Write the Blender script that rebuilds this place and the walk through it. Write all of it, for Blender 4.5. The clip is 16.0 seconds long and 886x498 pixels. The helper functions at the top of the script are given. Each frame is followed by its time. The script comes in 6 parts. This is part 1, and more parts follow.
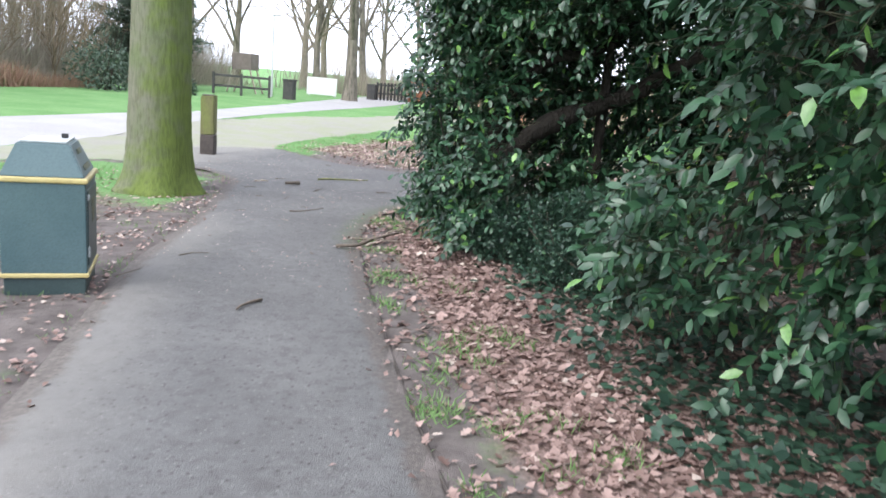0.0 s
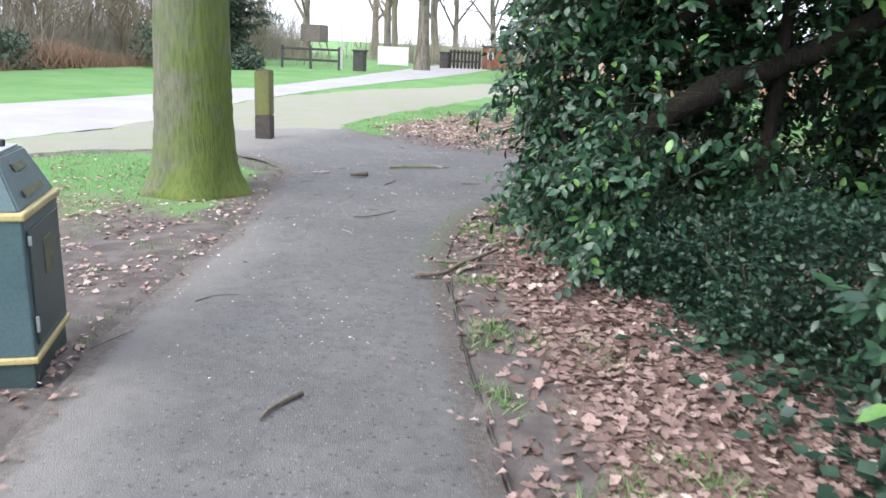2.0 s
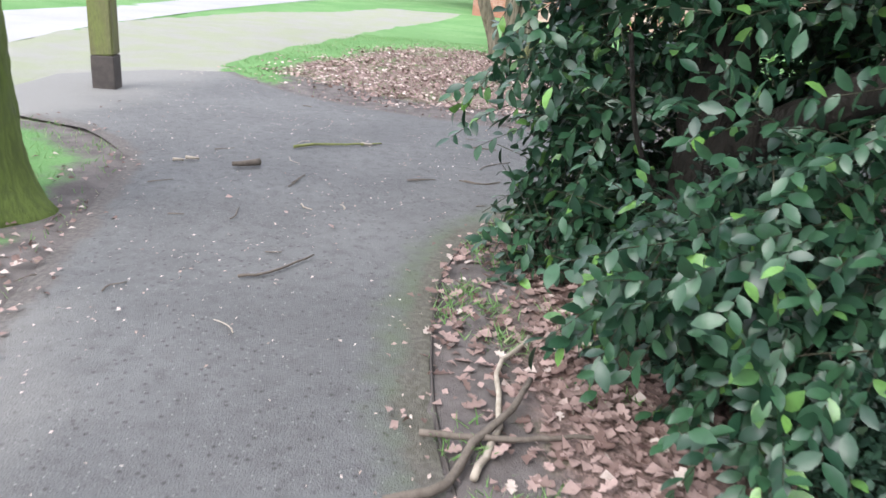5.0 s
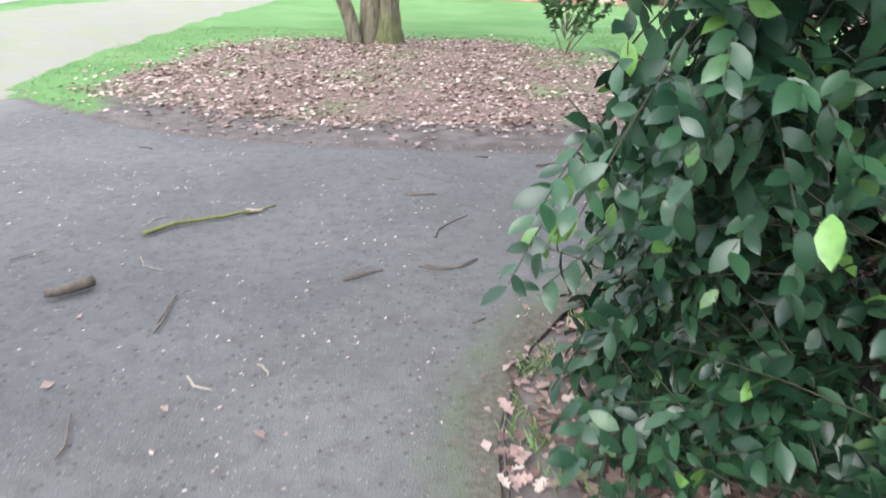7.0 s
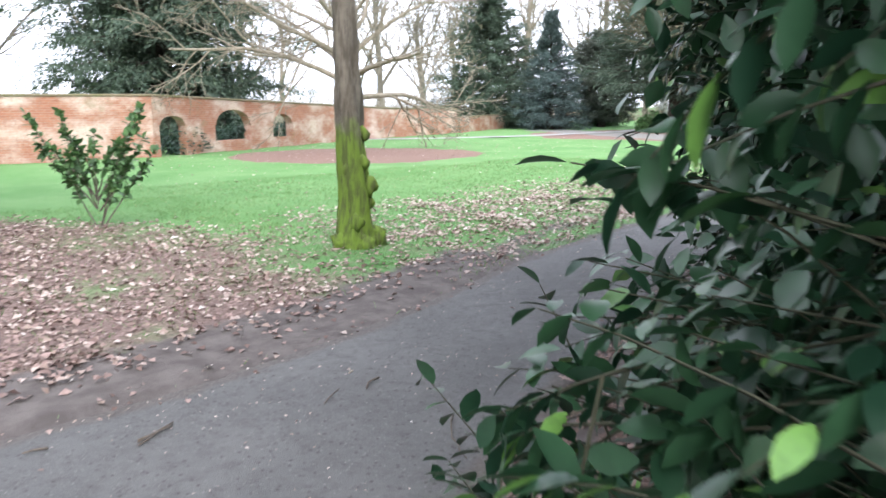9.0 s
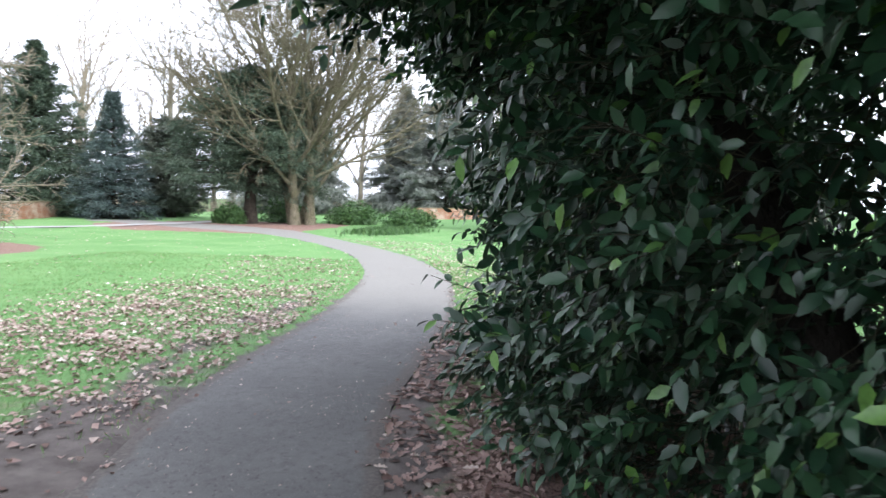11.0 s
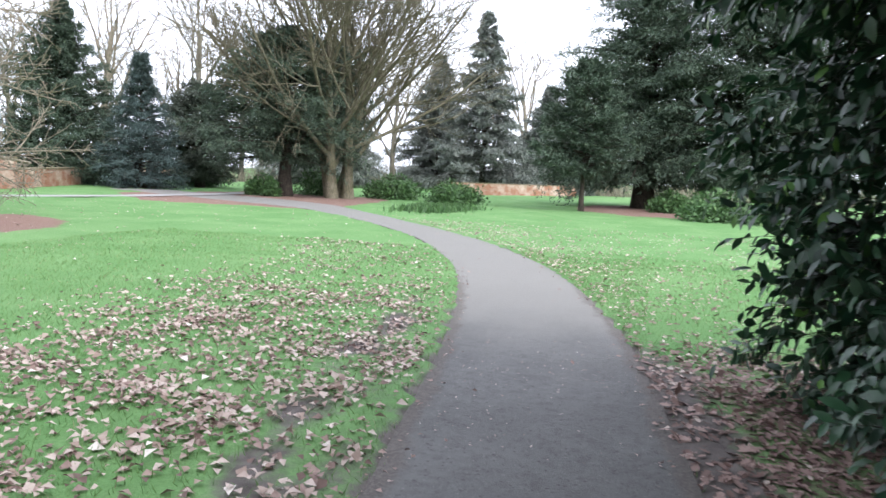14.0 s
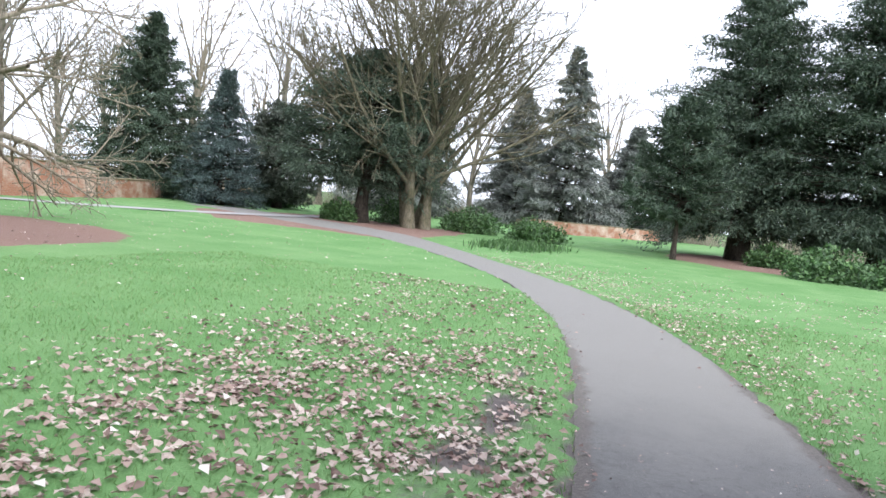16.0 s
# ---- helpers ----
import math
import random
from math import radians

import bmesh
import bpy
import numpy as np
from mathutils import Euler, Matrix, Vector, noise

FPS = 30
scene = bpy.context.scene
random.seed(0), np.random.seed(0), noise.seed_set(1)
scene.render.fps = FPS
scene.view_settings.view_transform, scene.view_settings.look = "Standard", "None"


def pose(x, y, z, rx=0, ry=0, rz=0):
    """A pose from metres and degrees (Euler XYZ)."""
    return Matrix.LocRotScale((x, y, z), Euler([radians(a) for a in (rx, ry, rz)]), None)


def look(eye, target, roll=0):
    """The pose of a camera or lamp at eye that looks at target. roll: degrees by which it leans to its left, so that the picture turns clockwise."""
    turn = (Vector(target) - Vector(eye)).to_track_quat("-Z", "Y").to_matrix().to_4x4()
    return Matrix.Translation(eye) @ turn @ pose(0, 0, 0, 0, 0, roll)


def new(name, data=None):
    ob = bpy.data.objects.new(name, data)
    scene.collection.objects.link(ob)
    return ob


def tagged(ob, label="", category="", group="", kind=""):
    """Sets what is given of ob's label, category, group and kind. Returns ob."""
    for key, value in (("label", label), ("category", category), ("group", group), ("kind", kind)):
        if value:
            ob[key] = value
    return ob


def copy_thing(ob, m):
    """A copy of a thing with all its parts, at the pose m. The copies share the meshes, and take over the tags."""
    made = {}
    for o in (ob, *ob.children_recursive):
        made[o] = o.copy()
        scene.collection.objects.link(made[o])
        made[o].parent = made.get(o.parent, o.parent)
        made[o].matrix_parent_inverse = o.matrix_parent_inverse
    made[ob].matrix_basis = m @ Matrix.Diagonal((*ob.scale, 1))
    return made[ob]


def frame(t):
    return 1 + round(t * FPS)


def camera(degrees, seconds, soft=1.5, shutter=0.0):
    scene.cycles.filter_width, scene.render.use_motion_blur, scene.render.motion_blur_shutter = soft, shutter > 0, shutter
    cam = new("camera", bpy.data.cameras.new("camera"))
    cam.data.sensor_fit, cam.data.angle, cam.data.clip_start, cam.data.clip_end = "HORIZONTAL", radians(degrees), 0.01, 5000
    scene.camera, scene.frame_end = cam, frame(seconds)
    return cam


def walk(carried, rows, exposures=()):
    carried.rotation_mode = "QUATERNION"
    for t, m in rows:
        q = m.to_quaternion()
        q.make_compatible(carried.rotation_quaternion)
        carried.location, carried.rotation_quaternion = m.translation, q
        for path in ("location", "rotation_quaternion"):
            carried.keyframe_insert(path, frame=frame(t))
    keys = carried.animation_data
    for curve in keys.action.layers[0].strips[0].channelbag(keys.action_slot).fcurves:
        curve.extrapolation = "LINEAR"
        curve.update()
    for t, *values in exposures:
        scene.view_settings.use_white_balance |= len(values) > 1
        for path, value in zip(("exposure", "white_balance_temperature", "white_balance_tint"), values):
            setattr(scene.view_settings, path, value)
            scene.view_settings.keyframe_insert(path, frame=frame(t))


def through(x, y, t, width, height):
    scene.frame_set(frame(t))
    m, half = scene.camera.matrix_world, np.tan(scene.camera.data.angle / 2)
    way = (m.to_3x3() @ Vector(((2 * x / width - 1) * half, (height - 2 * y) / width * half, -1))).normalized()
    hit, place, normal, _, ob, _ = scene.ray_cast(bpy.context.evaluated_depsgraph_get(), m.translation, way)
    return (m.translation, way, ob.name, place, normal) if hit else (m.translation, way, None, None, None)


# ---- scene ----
cam = camera(61.5, 16.0, soft=1.5, shutter=0.3)
PATH = [
    (0, (0.909, 0.429, 1.553), (0.622, 2.36, 1.121), 5.0),
    (0.5, (0.85, 0.896, 1.548), (0.589, 2.845, 1.182), 5.7),
    (1, (0.61, 1.363, 1.507), (0.265, 3.286, 1.077), 6.2),
    (1.5, (0.461, 1.854, 1.491), (0.09, 3.757, 0.998), 5.1),
    (2, (0.286, 2.339, 1.495), (-0.185, 4.21, 0.968), 2.8),
    (2.5, (0.096, 2.761, 1.52), (-0.404, 4.626, 0.997), 3.6),
    (3, (-0.064, 3.267, 1.493), (-0.551, 5.145, 1.007), 1.8),
    (3.2, (-0.147, 3.446, 1.491), (-0.637, 5.319, 0.987), 1.1),
    (5.3, (-0.87, 5.43, 1.457), (-1.015, 7.291, 0.741), 5.1),
    (5.5, (-0.952, 5.642, 1.472), (-1.102, 7.497, 0.742), 4.4),
    (6, (-1.165, 6.093, 1.487), (-1.21, 7.939, 0.718), 5.3),
    (6.5, (-1.293, 6.622, 1.424), (-1.172, 8.457, 0.637), 3.8),
    (7, (-1.497, 7.111, 1.448), (-1.259, 8.955, 0.711), 2.5),
    (7.5, (-1.556, 7.579, 1.462), (-1.009, 9.397, 0.834), 3.4),
    (8, (-1.497, 8.128, 1.478), (-0.76, 9.897, 0.907), -1.7),
    (8.5, (-1.447, 8.547, 1.545), (-0.368, 10.174, 1.112), -0.5),
    (9, (-1.265, 9.04, 1.51), (0.058, 10.494, 1.139), -0.5),
    (9.5, (-1.121, 9.47, 1.547), (0.358, 10.784, 1.251), -0.7),
    (10, (-0.856, 9.834, 1.527), (0.836, 10.878, 1.309), 0.0),
    (12.5, (0.759, 12.089, 1.483), (2.748, 12.276, 1.403), 2.3),
    (13, (1.199, 12.412, 1.489), (3.151, 12.823, 1.343), 1.3),
    (13.5, (1.566, 12.709, 1.518), (3.497, 13.201, 1.349), 3.0),
    (14, (2.023, 12.896, 1.514), (3.933, 13.455, 1.319), 2.5),
    (14.5, (2.482, 13.171, 1.502), (4.363, 13.823, 1.307), 4.0),
    (15, (2.978, 13.38, 1.484), (4.864, 14.023, 1.315), 5.7),
    (15.5, (3.388, 13.656, 1.495), (5.229, 14.429, 1.381), 4.7),
    (16, (3.758, 13.914, 1.505), (5.611, 14.656, 1.384), 6.1),
]
EXPOSURES = [(0, 1.18), (3.2, 1.18), (5.5, 1.25), (6.2, 1.25), (7.4, 1.45), (8.5, 1.5), (9.2, 1.28), (10, 1.2), (12.5, 1.4), (13.5, 1.15), (14.5, 0.92), (16, 0.9)]
walk(cam, [(t, look(eye, target, roll)) for t, eye, target, roll in PATH], EXPOSURES)

# ---- world and light: bright overcast sky ----
world = bpy.data.worlds.new("overcast_sky")
scene.world = world
world.use_nodes = True
wn = world.node_tree
wn.nodes.clear()
w_out = wn.nodes.new("ShaderNodeOutputWorld")
w_bg = wn.nodes.new("ShaderNodeBackground")
w_sky = wn.nodes.new("ShaderNodeTexSky")
w_sky.sky_type, w_sky.sun_disc = "NISHITA", False
w_sky.sun_elevation, w_sky.sun_rotation = radians(38), radians(215)
w_sky.dust_density, w_sky.air_density = 4.0, 1.0
w_hsv = wn.nodes.new("ShaderNodeHueSaturation")
w_hsv.inputs["Saturation"].default_value = 0.12
w_mix = wn.nodes.new("ShaderNodeMix")
w_mix.data_type = "RGBA"
w_mix.inputs[0].default_value = 0.72
w_mix.inputs[7].default_value = (10.6, 11.4, 13.5, 1)
wn.links.new(w_sky.outputs[0], w_hsv.inputs["Color"])
wn.links.new(w_hsv.outputs[0], w_mix.inputs[6])
wn.links.new(w_mix.outputs[2], w_bg.inputs[0])
w_bg.inputs[1].default_value = 0.13
wn.links.new(w_bg.outputs[0], w_out.inputs[0])

sun_data = bpy.data.lights.new("sun", "SUN")
sun_data.energy, sun_data.angle, sun_data.color = 1.3, radians(40), (1.0, 0.97, 0.93)
sun = new("sun", sun_data)
sun.matrix_world = look((0, 0, 30), (18, 24, 0))


# ---- material helpers ----
class Nodes:
    def __init__(self, name):
        self.mat = bpy.data.materials.new(name)
        self.mat.use_nodes = True
        self.tree = self.mat.node_tree
        self.tree.nodes.clear()
        self.bsdf = self.tree.nodes.new("ShaderNodeBsdfPrincipled")
        self.out = self.tree.nodes.new("ShaderNodeOutputMaterial")
        self.join(self.bsdf.outputs[0], self.out.inputs[0])
        self.pos = self.tree.nodes.new("ShaderNodeNewGeometry")
        self.tex = self.tree.nodes.new("ShaderNodeTexCoord")

    def join(self, a, b):
        self.tree.links.new(a, b)

    def put(self, value, socket):
        if isinstance(value, bpy.types.NodeSocket):
            self.join(value, socket)
        elif isinstance(value, tuple):
            socket.default_value = (*value, 1) if len(value) == 3 and socket.type == "RGBA" else value
        else:
            socket.default_value = value

    def noise(self, scale, detail=4, rough=0.6, where=None, stretch=None):
        n = self.tree.nodes.new("ShaderNodeTexNoise")
        n.inputs["Scale"].default_value, n.inputs["Detail"].default_value, n.inputs["Roughness"].default_value = scale, detail, rough
        p = where or self.pos.outputs["Position"]
        if stretch:
            m = self.tree.nodes.new("ShaderNodeMapping")
            m.inputs["Scale"].default_value = stretch
            self.join(p, m.inputs[0])
            p = m.outputs[0]
        self.join(p, n.inputs["Vector"])
        return n.outputs["Fac"]

    def voronoi(self, scale, feature="F1", where=None):
        n = self.tree.nodes.new("ShaderNodeTexVoronoi")
        n.feature = feature
        n.inputs["Scale"].default_value = scale
        self.join(where or self.pos.outputs["Position"], n.inputs["Vector"])
        return n

    def ramp(self, fac, lo, hi, a=0.0, b=1.0):
        n = self.tree.nodes.new("ShaderNodeMapRange")
        n.interpolation_type = "SMOOTHSTEP"
        for i, v in enumerate((fac, lo, hi, a, b)):
            self.put(v, n.inputs[i])
        return n.outputs[0]

    def mix(self, fac, a, b):
        n = self.tree.nodes.new("ShaderNodeMix")
        n.data_type = "RGBA"
        self.put(fac, n.inputs[0]), self.put(a, n.inputs[6]), self.put(b, n.inputs[7])
        return n.outputs[2]

    def maths(self, op, a, b=0.0):
        n = self.tree.nodes.new("ShaderNodeMath")
        n.operation = op
        self.put(a, n.inputs[0]), self.put(b, n.inputs[1])
        return n.outputs[0]

    def attr(self, name):
        n = self.tree.nodes.new("ShaderNodeAttribute")
        n.attribute_name = name
        return n.outputs["Fac"]

    def island(self):
        return self.pos.outputs["Random Per Island"]

    def obrand(self):
        return self.tree.nodes.new("ShaderNodeObjectInfo").outputs["Random"]

    def set(self, colour, rough=0.8, bump=None, strength=0.3, dist=0.01, metal=0.0, spec=0.5):
        self.put(colour, self.bsdf.inputs["Base Color"])
        self.put(rough, self.bsdf.inputs["Roughness"])
        self.bsdf.inputs["Metallic"].default_value = metal
        self.bsdf.inputs["Specular IOR Level"].default_value = spec
        if bump is not None:
            n = self.tree.nodes.new("ShaderNodeBump")
            n.inputs["Strength"].default_value, n.inputs["Distance"].default_value = strength, dist
            self.join(bump, n.inputs["Height"])
            self.join(n.outputs[0], self.bsdf.inputs["Normal"])
        return self.mat


def m_two(name, a, b, scale=6, rough=0.8, fine=60, strength=0.3, dist=0.01, spec=0.4, stretch=None):
    n = Nodes(name)
    big, small = n.noise(scale, stretch=stretch), n.noise(fine, 3, stretch=stretch)
    c = n.mix(n.ramp(big, 0.3, 0.7), a, b)
    c = n.mix(n.ramp(small, 0.35, 0.75, 0, 0.45), c, tuple(v * 0.5 for v in a))
    return n.set(c, rough, small, strength, dist, spec=spec)


def m_leaf(name, a, b, c, rough=0.4, spec=0.5, through=0.25):
    """Leaf colours a..b with some c, varied leaf by leaf; a little light passes through."""
    n = Nodes(name)
    r = n.island()
    col = n.mix(n.ramp(r, 0.0, 0.85), a, b)
    col = n.mix(n.ramp(r, 0.94, 0.99), col, c)
    col = n.mix(n.ramp(n.noise(35, 2), 0.4, 0.8, 0, 0.35), col, tuple(v * 0.55 for v in a))
    n.set(col, rough, spec=spec)
    if through:
        t = n.tree.nodes.new("ShaderNodeBsdfTranslucent")
        n.join(col, t.inputs[0])
        m = n.tree.nodes.new("ShaderNodeMixShader")
        m.inputs[0].default_value = through
        n.join(n.bsdf.outputs[0], m.inputs[1]), n.join(t.outputs[0], m.inputs[2]), n.join(m.outputs[0], n.out.inputs[0])
    return n.mat


def make_ground_material():
    n = Nodes("lawn_and_soil")
    bare, moss, mulch, litter = n.attr("bare"), n.attr("moss"), n.attr("mulch"), n.attr("litter")
    edge = n.noise(2.2, 5, 0.7)
    fine = n.noise(55, 4, 0.7)
    speck = n.noise(190, 2)
    grass = n.mix(n.ramp(n.noise(0.5, 4), 0.3, 0.7), (0.114, 0.243, 0.082), (0.174, 0.306, 0.124))
    grass = n.mix(n.ramp(fine, 0.35, 0.75, 0, 0.6), grass, (0.065, 0.145, 0.04))
    soil = n.mix(n.ramp(n.noise(5, 5), 0.3, 0.7), (0.100, 0.086, 0.081), (0.172, 0.150, 0.142))
    soil = n.mix(n.ramp(speck, 0.5, 0.8, 0, 0.5), soil, (0.05, 0.035, 0.03))
    red = n.mix(n.ramp(fine, 0.3, 0.7), (0.17, 0.105, 0.085), (0.26, 0.17, 0.14))
    leafy = n.mix(n.ramp(n.noise(30, 3, 0.8), 0.35, 0.7), (0.11, 0.078, 0.066), (0.32, 0.225, 0.20))
    mossy = n.mix(n.ramp(n.noise(1.3, 5), 0.35, 0.65), (0.28, 0.27, 0.24), (0.265, 0.278, 0.195))
    mossy = n.mix(n.ramp(fine, 0.45, 0.8, 0, 0.5), mossy, (0.18, 0.185, 0.12))

    def m(mask, w=0.35):
        return n.ramp(n.maths("ADD", mask, n.maths("MULTIPLY", n.maths("SUBTRACT", edge, 0.5), 1.1)), 0.5 - w / 2, 0.5 + w / 2)
    c = n.mix(m(litter, 0.6), grass, leafy)
    c = n.mix(m(bare), c, soil)
    c = n.mix(m(mulch, 0.25), c, red)
    c = n.mix(m(moss), c, mossy)
    return n.set(c, 0.95, n.maths("ADD", fine, speck), 0.6, 0.02, spec=0.2)


def make_asphalt():
    n = Nodes("worn_asphalt")
    grit, chips = n.noise(260, 2, 0.7), n.voronoi(140)
    big = n.noise(0.9, 5)
    c = n.mix(n.ramp(big, 0.3, 0.7), (0.092, 0.091, 0.091), (0.130, 0.128, 0.127))
    c = n.mix(n.ramp(n.noise(11, 5), 0.42, 0.72, 0, 0.6), c, (0.062, 0.059, 0.058))
    c = n.mix(n.ramp(n.noise(38, 4, 0.75), 0.5, 0.75, 0, 0.5), c, (0.17, 0.165, 0.165))
    c = n.mix(n.ramp(grit, 0.5, 0.66, 0, 0.6), c, (0.205, 0.195, 0.19))
    c = n.mix(n.ramp(n.voronoi(30).outputs["Distance"], 0.08, 0.16, 0.7, 0.0), c, (0.27, 0.26, 0.25))
    c = n.mix(n.ramp(n.voronoi(21).outputs["Distance"], 0.08, 0.26, 0.75, 0.0), c, (0.045, 0.041, 0.039))
    c = n.mix(n.ramp(n.maths("ADD", n.attr("green"), n.maths("MULTIPLY", n.noise(7, 5), 0.8)), 0.8, 1.45, 0, 0.55), c, (0.085, 0.115, 0.045))
    c = n.mix(n.ramp(n.maths("ADD", n.attr("dust"), n.maths("MULTIPLY", n.noise(1.6, 5), 0.5)), 0.4, 1.1, 0, 0.85), c, (0.215, 0.205, 0.19))
    soil = n.ramp(n.maths("ADD", n.attr("edge"), n.maths("MULTIPLY", n.noise(6, 6, 0.75), 0.9)), 0.85, 1.2, 0, 0.65)
    c = n.mix(soil, c, n.mix(n.ramp(n.noise(40, 3), 0.35, 0.7), (0.075, 0.06, 0.052), (0.15, 0.125, 0.11)))
    return n.set(c, 0.85, n.maths("ADD", grit, chips.outputs["Distance"]), 0.55, 0.007, spec=0.3)


def make_bark(name, a, b, green=0.0, scale=1.0, moss=(0.115, 0.155, 0.035), crack=0.62):
    n = Nodes(name)
    ridges = n.noise(22 * scale, 4, 0.65, stretch=(1, 1, 0.16))
    c = n.mix(n.ramp(n.noise(3, 4), 0.35, 0.7), a, b)
    if green:
        m = n.ramp(n.maths("ADD", n.noise(4, 4), n.attr("mossy")), 0.55, 1.0, 0, green)
        c = n.mix(m, c, moss)
    c = n.mix(n.ramp(ridges, 0.38, 0.58, crack, 0.0), c, tuple(v * 0.35 for v in b))
    return n.set(c, 0.95, ridges, 1.6 * crack, 0.035, spec=0.15)


M_GROUND = make_ground_material()
M_ASPHALT = make_asphalt()
M_ROAD = m_two("pale_road_tarmac", (0.30, 0.29, 0.29), (0.35, 0.34, 0.335), 0.6, 0.9, 120, 0.3, 0.004)
M_OAK = make_bark("oak_bark", (0.155, 0.155, 0.115), (0.12, 0.145, 0.075), 0.9, 1.5, (0.115, 0.155, 0.035), 0.36)
M_BARK = make_bark("grey_brown_bark", (0.21, 0.185, 0.14), (0.15, 0.14, 0.09), 0.5)
M_BARK_DARK = make_bark("dark_bark", (0.085, 0.07, 0.058), (0.05, 0.042, 0.035), 0.2)
M_BARK_PALE = make_bark("pale_twig_bark", (0.33, 0.28, 0.225), (0.25, 0.22, 0.17))
M_BARK_FAR = make_bark("far_grey_bark", (0.23, 0.205, 0.17), (0.18, 0.165, 0.13), 0, 0.3)
M_LAUREL = m_leaf("laurel_leaf", (0.012, 0.040, 0.022), (0.034, 0.092, 0.042), (0.14, 0.29, 0.065), 0.34, 0.5, 0.12)
M_YEW = m_leaf("yew_needles", (0.048, 0.078, 0.054), (0.088, 0.124, 0.086), (0.13, 0.17, 0.10), 0.6, 0.3, 0.1)
M_SPRUCE = m_leaf("blue_spruce_needles", (0.062, 0.095, 0.092), (0.105, 0.150, 0.145), (0.15, 0.20, 0.19), 0.6, 0.3, 0.1)
M_SHRUB = m_leaf("shrub_leaf", (0.045, 0.10, 0.035), (0.09, 0.18, 0.06), (0.17, 0.28, 0.10), 0.45, 0.4, 0.2)
M_DRY = m_leaf("dry_oak_leaf", (0.145, 0.092, 0.078), (0.38, 0.268, 0.238), (0.56, 0.47, 0.41), 0.75, 0.3, 0.15)
M_BLADE = m_leaf("grass_blade", (0.115, 0.228, 0.07), (0.200, 0.325, 0.125), (0.36, 0.36, 0.21), 0.5, 0.3, 0.3)
M_IVY = m_leaf("ivy_leaf", (0.014, 0.036, 0.024), (0.034, 0.076, 0.048), (0.08, 0.15, 0.08), 0.45, 0.45, 0.1)
M_STICK = m_two("dead_wood", (0.16, 0.13, 0.105), (0.10, 0.08, 0.065), 30, 0.9, 200, 0.4, 0.002)
# dark bark taken down to near black, the thicket's inner shade in its colour
M_LAUREL_BARK_SHADED = m_two("shade_darkened_laurel_bark", (0.026, 0.022, 0.018), (0.015, 0.014, 0.012), 14, 0.95, 45, 1.0, 0.03, 0.2, (1, 1, 0.3))
M_TWIG = m_two("laurel_twig", (0.055, 0.05, 0.03), (0.035, 0.04, 0.022), 30, 0.8, 200, 0.3, 0.002)
M_STICK_PALE = m_two("stripped_wood", (0.42, 0.36, 0.29), (0.30, 0.25, 0.20), 30, 0.8, 200, 0.3, 0.002)
M_STICK_GREEN = m_two("green_lichen_stick", (0.20, 0.21, 0.07), (0.13, 0.14, 0.05), 30, 0.9, 200, 0.4, 0.002)
M_POST = m_two("weathered_post", (0.135, 0.125, 0.065), (0.15, 0.175, 0.05), 7, 0.9, 90, 0.5, 0.004, stretch=(1, 1, 0.2))
M_POST_WET = m_two("damp_post_foot", (0.075, 0.062, 0.055), (0.05, 0.042, 0.038), 9, 0.8, 90, 0.5, 0.004)


# ---- mesh helpers ----
def link(name, verts, faces, mat, parent=None, label="", smooth=False):
    me = bpy.data.meshes.new(name)
    me.from_pydata([tuple(v) for v in verts], [], [tuple(f) for f in faces])
    me.update()
    if smooth:
        me.shade_smooth()
    me.materials.append(mat)
    ob = new(name, me)
    if parent:
        ob.parent = parent
    if label:
        tagged(ob, label)
    return ob


def part(name, bm, material, parent=None, label="", smooth=False):
    me = bpy.data.meshes.new(name)
    bm.normal_update()
    bm.to_mesh(me)
    bm.free()
    if smooth:
        me.shade_smooth()
    me.materials.append(material)
    ob = new(name, me)
    if parent:
        ob.parent = parent
    if label:
        tagged(ob, label)
    return ob


def empty(name, x, y, z=0.0, rz=0.0):
    ob = new(name)
    ob.empty_display_size = 0.2
    ob.matrix_world = pose(x, y, z, 0, 0, rz)
    return ob


def box_bm(sx, sy, sz, x=0, y=0, z=0, bevel=0.0, bm=None):
    """A box of that size, its foot's middle at x, y, z."""
    bm = bm or bmesh.new()
    got = bmesh.ops.create_cube(bm, size=1, matrix=Matrix.Translation((x, y, z + sz / 2)) @ Matrix.Diagonal((sx, sy, sz, 1)))
    if bevel:
        es = list({e for v in got["verts"] for e in v.link_edges})
        bmesh.ops.bevel(bm, geom=es, offset=bevel, segments=2, affect="EDGES", profile=0.5)
    return bm


class Heap:
    """Collects numpy vertices and faces for one mesh."""

    def __init__(self):
        self.v, self.f, self.n = [], [], 0

    def add(self, v, f):
        self.v.append(np.asarray(v, float).reshape(-1, 3))
        self.f.append(np.asarray(f, int) + self.n)
        self.n += len(self.v[-1])

    def mesh(self, name, mat, parent=None, label="", smooth=True):
        v = np.concatenate(self.v)
        me = bpy.data.meshes.new(name)
        sizes = np.concatenate([np.full(len(f), f.shape[1]) for f in self.f])
        loops = np.concatenate([f.ravel() for f in self.f])
        me.vertices.add(len(v)), me.loops.add(len(loops)), me.polygons.add(len(sizes))
        me.vertices.foreach_set("co", v.ravel())
        me.loops.foreach_set("vertex_index", loops)
        me.polygons.foreach_set("loop_start", np.concatenate([[0], np.cumsum(sizes)[:-1]]))
        me.update(calc_edges=True)
        me.validate()
        if smooth:
            me.shade_smooth()
        me.materials.append(mat)
        ob = new(name, me)
        if parent:
            ob.parent = parent
        if label:
            tagged(ob, label)
        return ob


